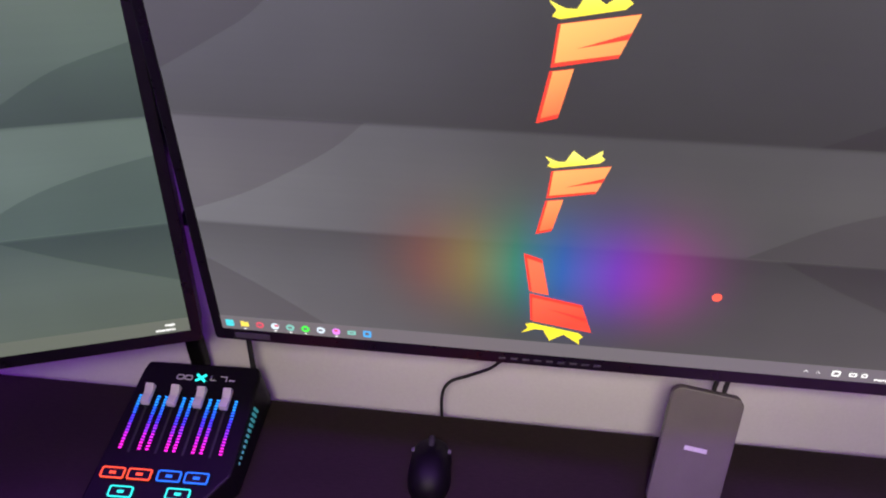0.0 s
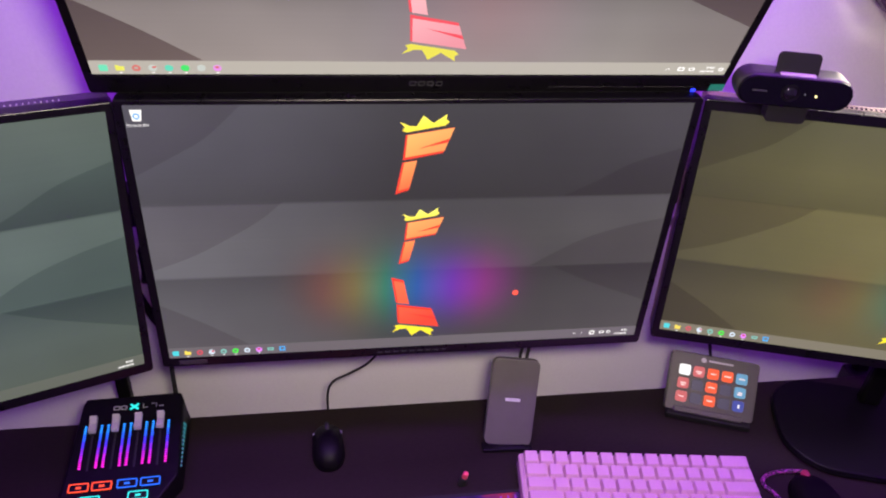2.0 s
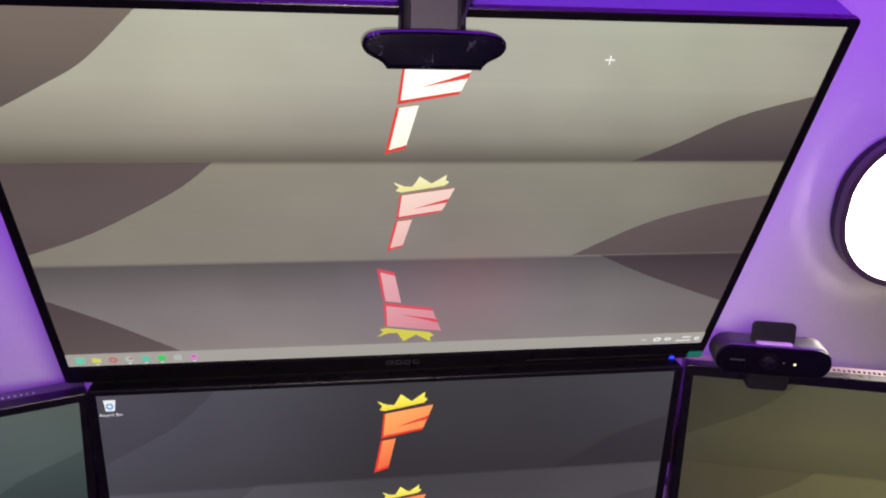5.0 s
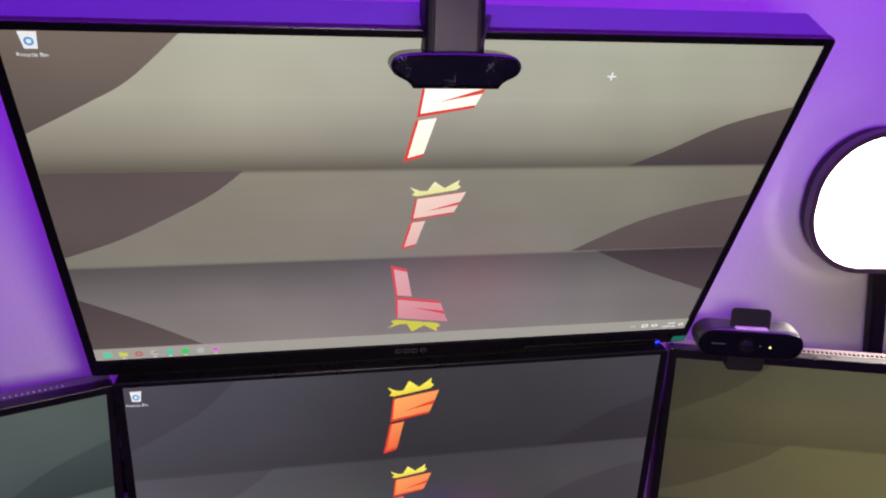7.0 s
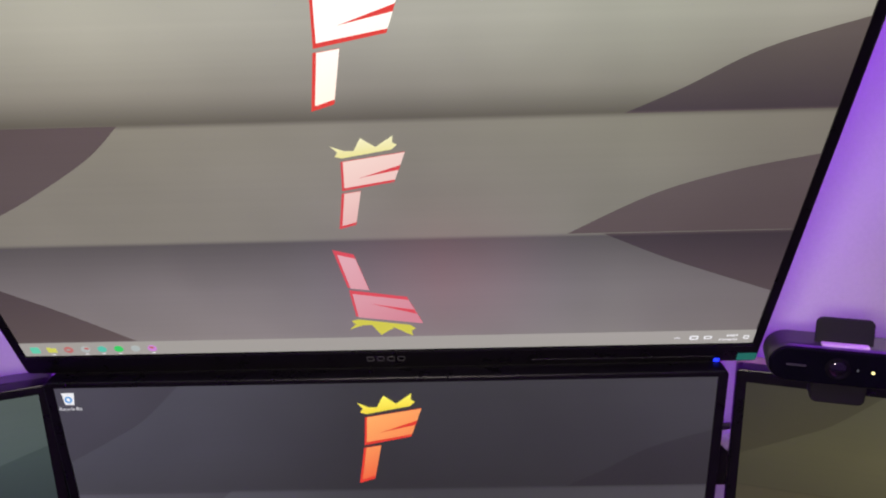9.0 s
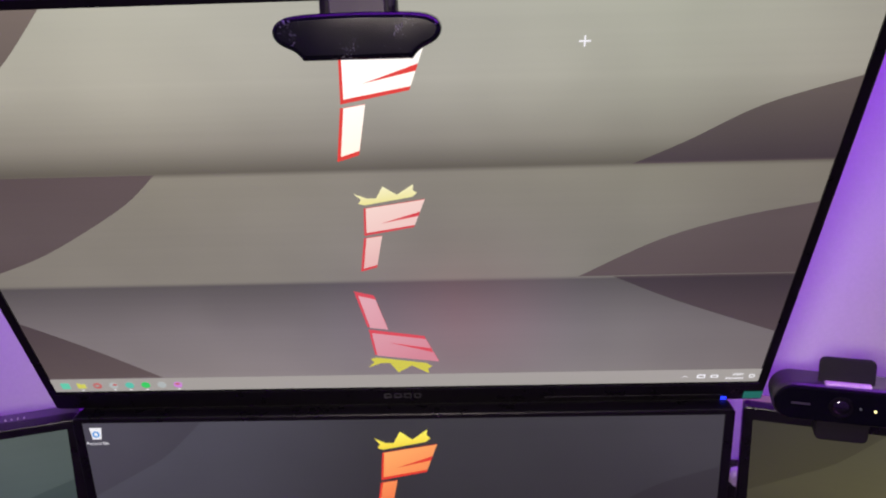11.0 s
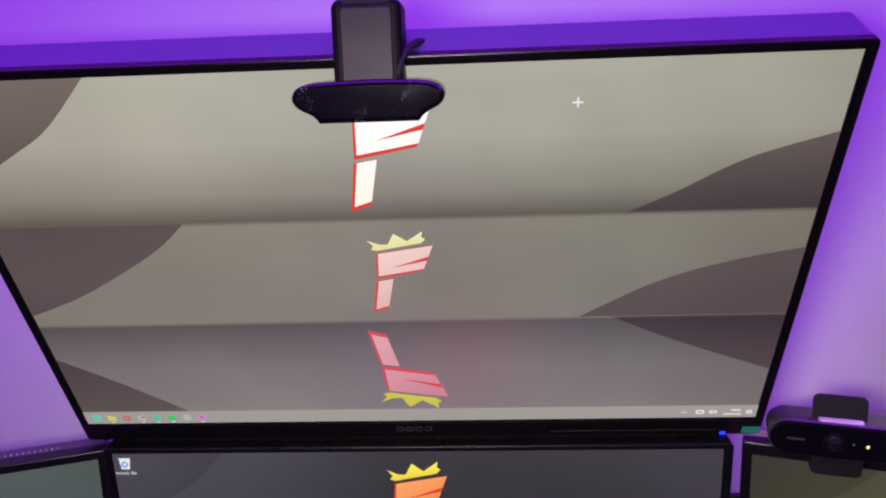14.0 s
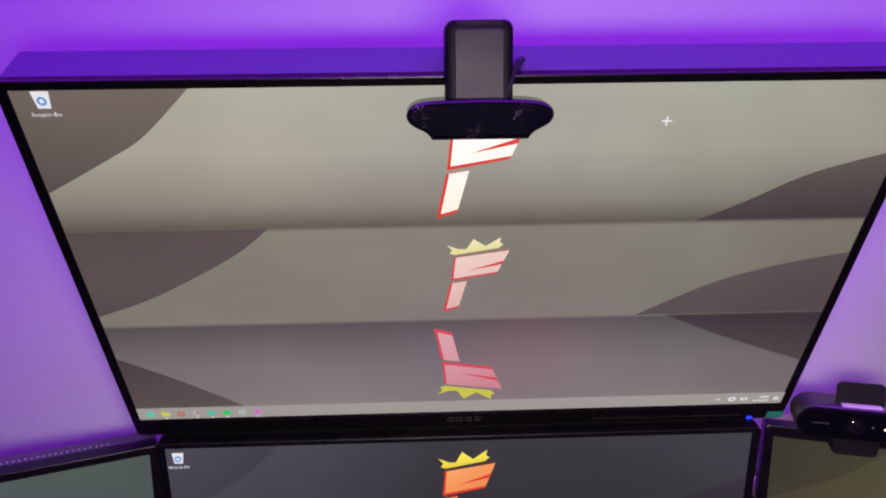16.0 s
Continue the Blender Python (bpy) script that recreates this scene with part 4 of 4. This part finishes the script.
# ---- phone charger ----
def charger():
    ex = Vector((1.0, -0.055, 0)).normalized()
    up = Vector((0.0135, 0.050, 0.103)).normalized()
    back = up.cross(ex).normalized()
    ex = back.cross(up)
    m = Matrix((ex, back, up)).transposed().to_4x4()
    m.translation = (0.1305, -0.009, 0.757)
    ob = thing("phone_charger", "slim dark grey upright wireless phone charger on the desk", "charger", pose(0.1305, -0.009, DESK_Z, 0, 0, -3))
    inv = ob.matrix_basis.inverted()
    part("panel", slab(round_outline(0.0625, 0.117, 0.009, 8), 0.010, 0.0012), GREY, ob, m=inv @ m @ Matrix.Translation((0, -0.002, 0.0565)))
    part("print_mark", box(-0.0098, 0.0098, -0.0026, -0.002, 0.0585, 0.0625), MARK, ob, m=inv @ m)
    part("base", slab(round_outline(0.050, 0.075, 0.01), 0.007, 0.002), INK, ob, m=pose(0.003, 0.030, 0.007, -90, 0, 0))
    part("ledge", box(-0.033, 0.033, -0.0095, 0.006, 0.0, 0.006, 0.002), INK, ob)
    part("prop", box(-0.024, 0.024, 0.034, 0.042, 0.004, 0.075, 0.002), MATTE, ob)
    for dx in (0.014, 0.023):
        part("cable", tube([(dx, 0.045, 0.06), (dx + 0.002, 0.058, 0.11), (dx + 0.008, 0.062, 0.15), (dx + 0.012, 0.08, 0.22)], 0.0022), RUBBER, ob, smooth=True)
    return ob


charger()

# ---- loose cable ----
cable = thing("mouse_cable", "thin black cable hanging behind the desk edge", "cable", pose(0, 0, 0))
part("cord", tube([(-0.098, 0.086, 0.70), (-0.100, 0.087, 0.765), (-0.092, 0.084, 0.795), (-0.070, 0.075, 0.818), (-0.045, 0.066, 0.845), (-0.025, 0.063, 0.885), (-0.018, 0.063, 0.95)], 0.0016), RUBBER, cable, smooth=True)


def mouse(label, m, w, l, h, ring_mat=None, wheel=(0.27, 0.74)):
    ob = thing("mouse", label, "mouse", m)
    bm = bmesh.new()
    bmesh.ops.create_uvsphere(bm, u_segments=28, v_segments=16, radius=1.0)
    for v in bm.verts:
        x, y, z = v.co
        pinch = 1.0 - 0.10 * math.exp(-((y - 0.1) / 0.35) ** 2)
        sq = abs(x) ** 0.8 * (1 if x > 0 else -1)
        v.co = Vector((sq * w / 2 * pinch, y * l / 2, max(0.0, z) ** 0.75 * h * (1 - 0.25 * max(0, y)) if z > 0 else 0.0))
    bmesh.ops.remove_doubles(bm, verts=bm.verts, dist=0.0001)
    part("shell", bm, INK, ob, smooth=True)
    part("wheel", lathe([(0.006, -0.003), (0.0075, -0.0015), (0.0075, 0.0015), (0.006, 0.003)], 18), ring_mat or RUBBER, ob, m=pose(0, l * wheel[0], h * wheel[1], 0, 90, 0))
    # grey button pieces, coloured to pass for the two glints on the shell
    for s in () if ring_mat else (-1, 1):
        part("button", box(-0.0014, 0.0014, -0.002, 0.002, -0.0008, 0.0008, 0.0003), GLINT_GREY, ob, m=pose(s * w * 0.40, l * 0.18, h * 0.62, 0, 0, 0))
    return ob


mouse("small dark gaming mouse resting on the black desk", pose(-0.101, 0.007, DESK_Z, 0, 0, 2), 0.044, 0.072, 0.028)
mouse("black gaming mouse with a glowing pink wheel, on the desk", pose(0.499, -0.154, DESK_Z, 0, 0, -4), 0.064, 0.12, 0.034, glow("wheel_pink", lin(180, 30, 110), 0.4), (0.44, 0.38))

# ---- desk mat ----
n = Nodes("desk_mat_print")
wave = n.noise(9.0, 3.0)
warp = n.math("MULTIPLY_ADD", wave, 2.0, -0.5)
n.link(n.ramp(warp, [(0.25, (0.012, 0.008, 0.02, 1)), (0.45, (0.02, 0.006, 0.05, 1)), (0.55, (0.05, 0.012, 0.11, 1)), (0.64, (0.30, 0.035, 0.04, 1)), (0.68, (0.34, 0.05, 0.04, 1)), (0.8, (0.03, 0.01, 0.05, 1))]), n.bsdf.inputs["Base Color"])
n.bsdf.inputs["Roughness"].default_value = 0.85
n.bump(n.noise(1500.0, 1.0), 0.3, 0.0004)
mat_ob = thing("desk_mat", "large dark desk mat printed with red and purple shapes", "desk mat", pose(0.04, -0.301, DESK_Z))
part("cloth", slab(round_outline(0.76, 0.44, 0.012), 0.003, 0.0008), n.mat, mat_ob, m=pose(0, 0, 0.003, -90, 0, 0))
part("stitched_edge", ring(0.764, 0.444, 0.013, 0.756, 0.436, 0.011, 0.0035), RUBBER, mat_ob, m=pose(0, 0, 0.0038, -90, 0, 0))

RED_PRINT = surface("red_printed_cloth", (0.72, 0.07, 0.07), 0.8, vary=0.12, scale=60.0, relief=0.3)
for x, y, w, d in ((-0.288, 0.182, 0.084, 0.066), (-0.124, 0.184, 0.096, 0.066), (-0.005, 0.204, 0.042, 0.010), (0.118, 0.198, 0.020, 0.020)):
    part("printed_shape", slab(round_outline(w, d, min(w, d) * 0.48, 8), 0.0006), RED_PRINT, mat_ob, "red printed shape", m=pose(x, y, 0.0036, -90, 0, 0))
STREAK = surface("violet_printed_cloth", (0.24, 0.05, 0.36), 0.8, vary=0.2, scale=80.0, relief=0.3)
for i in range(7):
    part("printed_streak", box(0.0, 0.0022, -0.04, 0.0, 0.003, 0.0036), STREAK, mat_ob, m=pose(0.066 + 0.009 * i, 0.214, 0, 0, 0, -18 + 5 * i))

n = Nodes("braided_cable")
n.link(n.ramp(n.noise(420.0, 2.0), [(0.48, (0.012, 0.006, 0.014, 1)), (0.58, (0.42, 0.06, 0.32, 1))]), n.bsdf.inputs["Base Color"])
n.bsdf.inputs["Roughness"].default_value = 0.5
braid = thing("braided_cable", "dark braided cable with pink threads, curled beside the keyboard", "cable", pose(0.46, -0.095, DESK_Z))
part("cord", tube([(0.046, 0.004, 0.009), (0.030, 0.010, 0.0035), (0.008, 0.009, 0.0030), (-0.008, 0.002, 0.0030), (-0.012, -0.010, 0.0030), (-0.004, -0.024, 0.0030), (-0.002, -0.06, 0.0030)], 0.0028), n.mat, braid, smooth=True)

plug = thing("cable_plug", "dark cable plug with a bright pink tip, on the desk", "plug", pose(0.062, -0.062, DESK_Z, 12, 6, 0))
part("sleeve", lathe([(0.004, 0), (0.0052, 0.002), (0.0052, 0.014), (0.0045, 0.018)], 16), RUBBER, plug, smooth=False)
part("tip", lathe([(0.0034, 0.018), (0.0036, 0.019), (0.0034, 0.027), (0.0022, 0.0285)], 16), surface("pink_plastic", (0.85, 0.10, 0.16), 0.4, vary=0.1), plug, "bright pink tip")


# ---- keyboard ----
def keyboard():
    ob = thing("keyboard", "compact pale pink keyboard glowing violet under coloured light", "keyboard", pose(0.136, -0.041, DESK_Z, 0, 0, -7.2))
    unit, x0 = 0.01905, 0.0045
    part("case", box(0.0, 0.295, -0.106, 0.0, 0.004, 0.026, 0.003), KEYCAP, ob, m=pose(0, 0, 0))
    for x in (0.03, 0.265):
        for y in (-0.095, -0.012):
            part("foot", box(x - 0.012, x + 0.012, y - 0.004, y + 0.004, 0, 0.006), RUBBER, ob)
    part("plate", box(0.004, 0.291, -0.102, -0.004, 0.0255, 0.0295), KEYCAP, ob)
    rows = [[1.0] * 13 + [2.0], [1.5] + [1.0] * 12 + [1.5], [1.75] + [1.0] * 11 + [2.25], [2.25] + [1.0] * 10 + [2.75], [1.25] * 3 + [6.25] + [1.25] * 4]
    shared = {}
    for r, line in enumerate(rows):
        x = x0
        y = -0.0055 - unit * r
        for w in line:
            wide = w * unit
            if (w, r) not in shared:
                bm = bmesh.new()
                lo = [(0.0006, -unit + 0.0006), (wide - 0.0006, -unit + 0.0006), (wide - 0.0006, -0.0006), (0.0006, -0.0006)]
                hi = [(0.0021, -unit + 0.0030), (wide - 0.0021, -unit + 0.0030), (wide - 0.0021, -0.0012), (0.0021, -0.0012)]
                lift = 0.0095 - 0.0006 * min(r, 3)
                slope = (0.0010, 0.0004, -0.0004, -0.0012, -0.0012)[r]
                a = [bm.verts.new((px, py, 0)) for px, py in lo]
                b = [bm.verts.new((px, py, lift + (slope if py > -0.01 else -slope))) for px, py in hi]
                top = bm.faces.new(b)
                for i in range(4):
                    bm.faces.new((a[i], a[(i + 1) % 4], b[(i + 1) % 4], b[i]))
                bmesh.ops.recalc_face_normals(bm, faces=bm.faces)
                bmesh.ops.bevel(bm, geom=[e for e in bm.edges if len(e.link_faces) == 2], offset=0.0009, segments=2, profile=0.5, affect="EDGES")
                first = part("keycap", bm, KEYCAP, ob, m=Matrix.Translation((x, y, 0.0285)))
                shared[(w, r)] = first.data
            else:
                cap = new("keycap", shared[(w, r)])
                cap.parent = ob
                cap.matrix_basis = Matrix.Translation((x, y, 0.0285))
            x += wide
    return ob


keyboard()
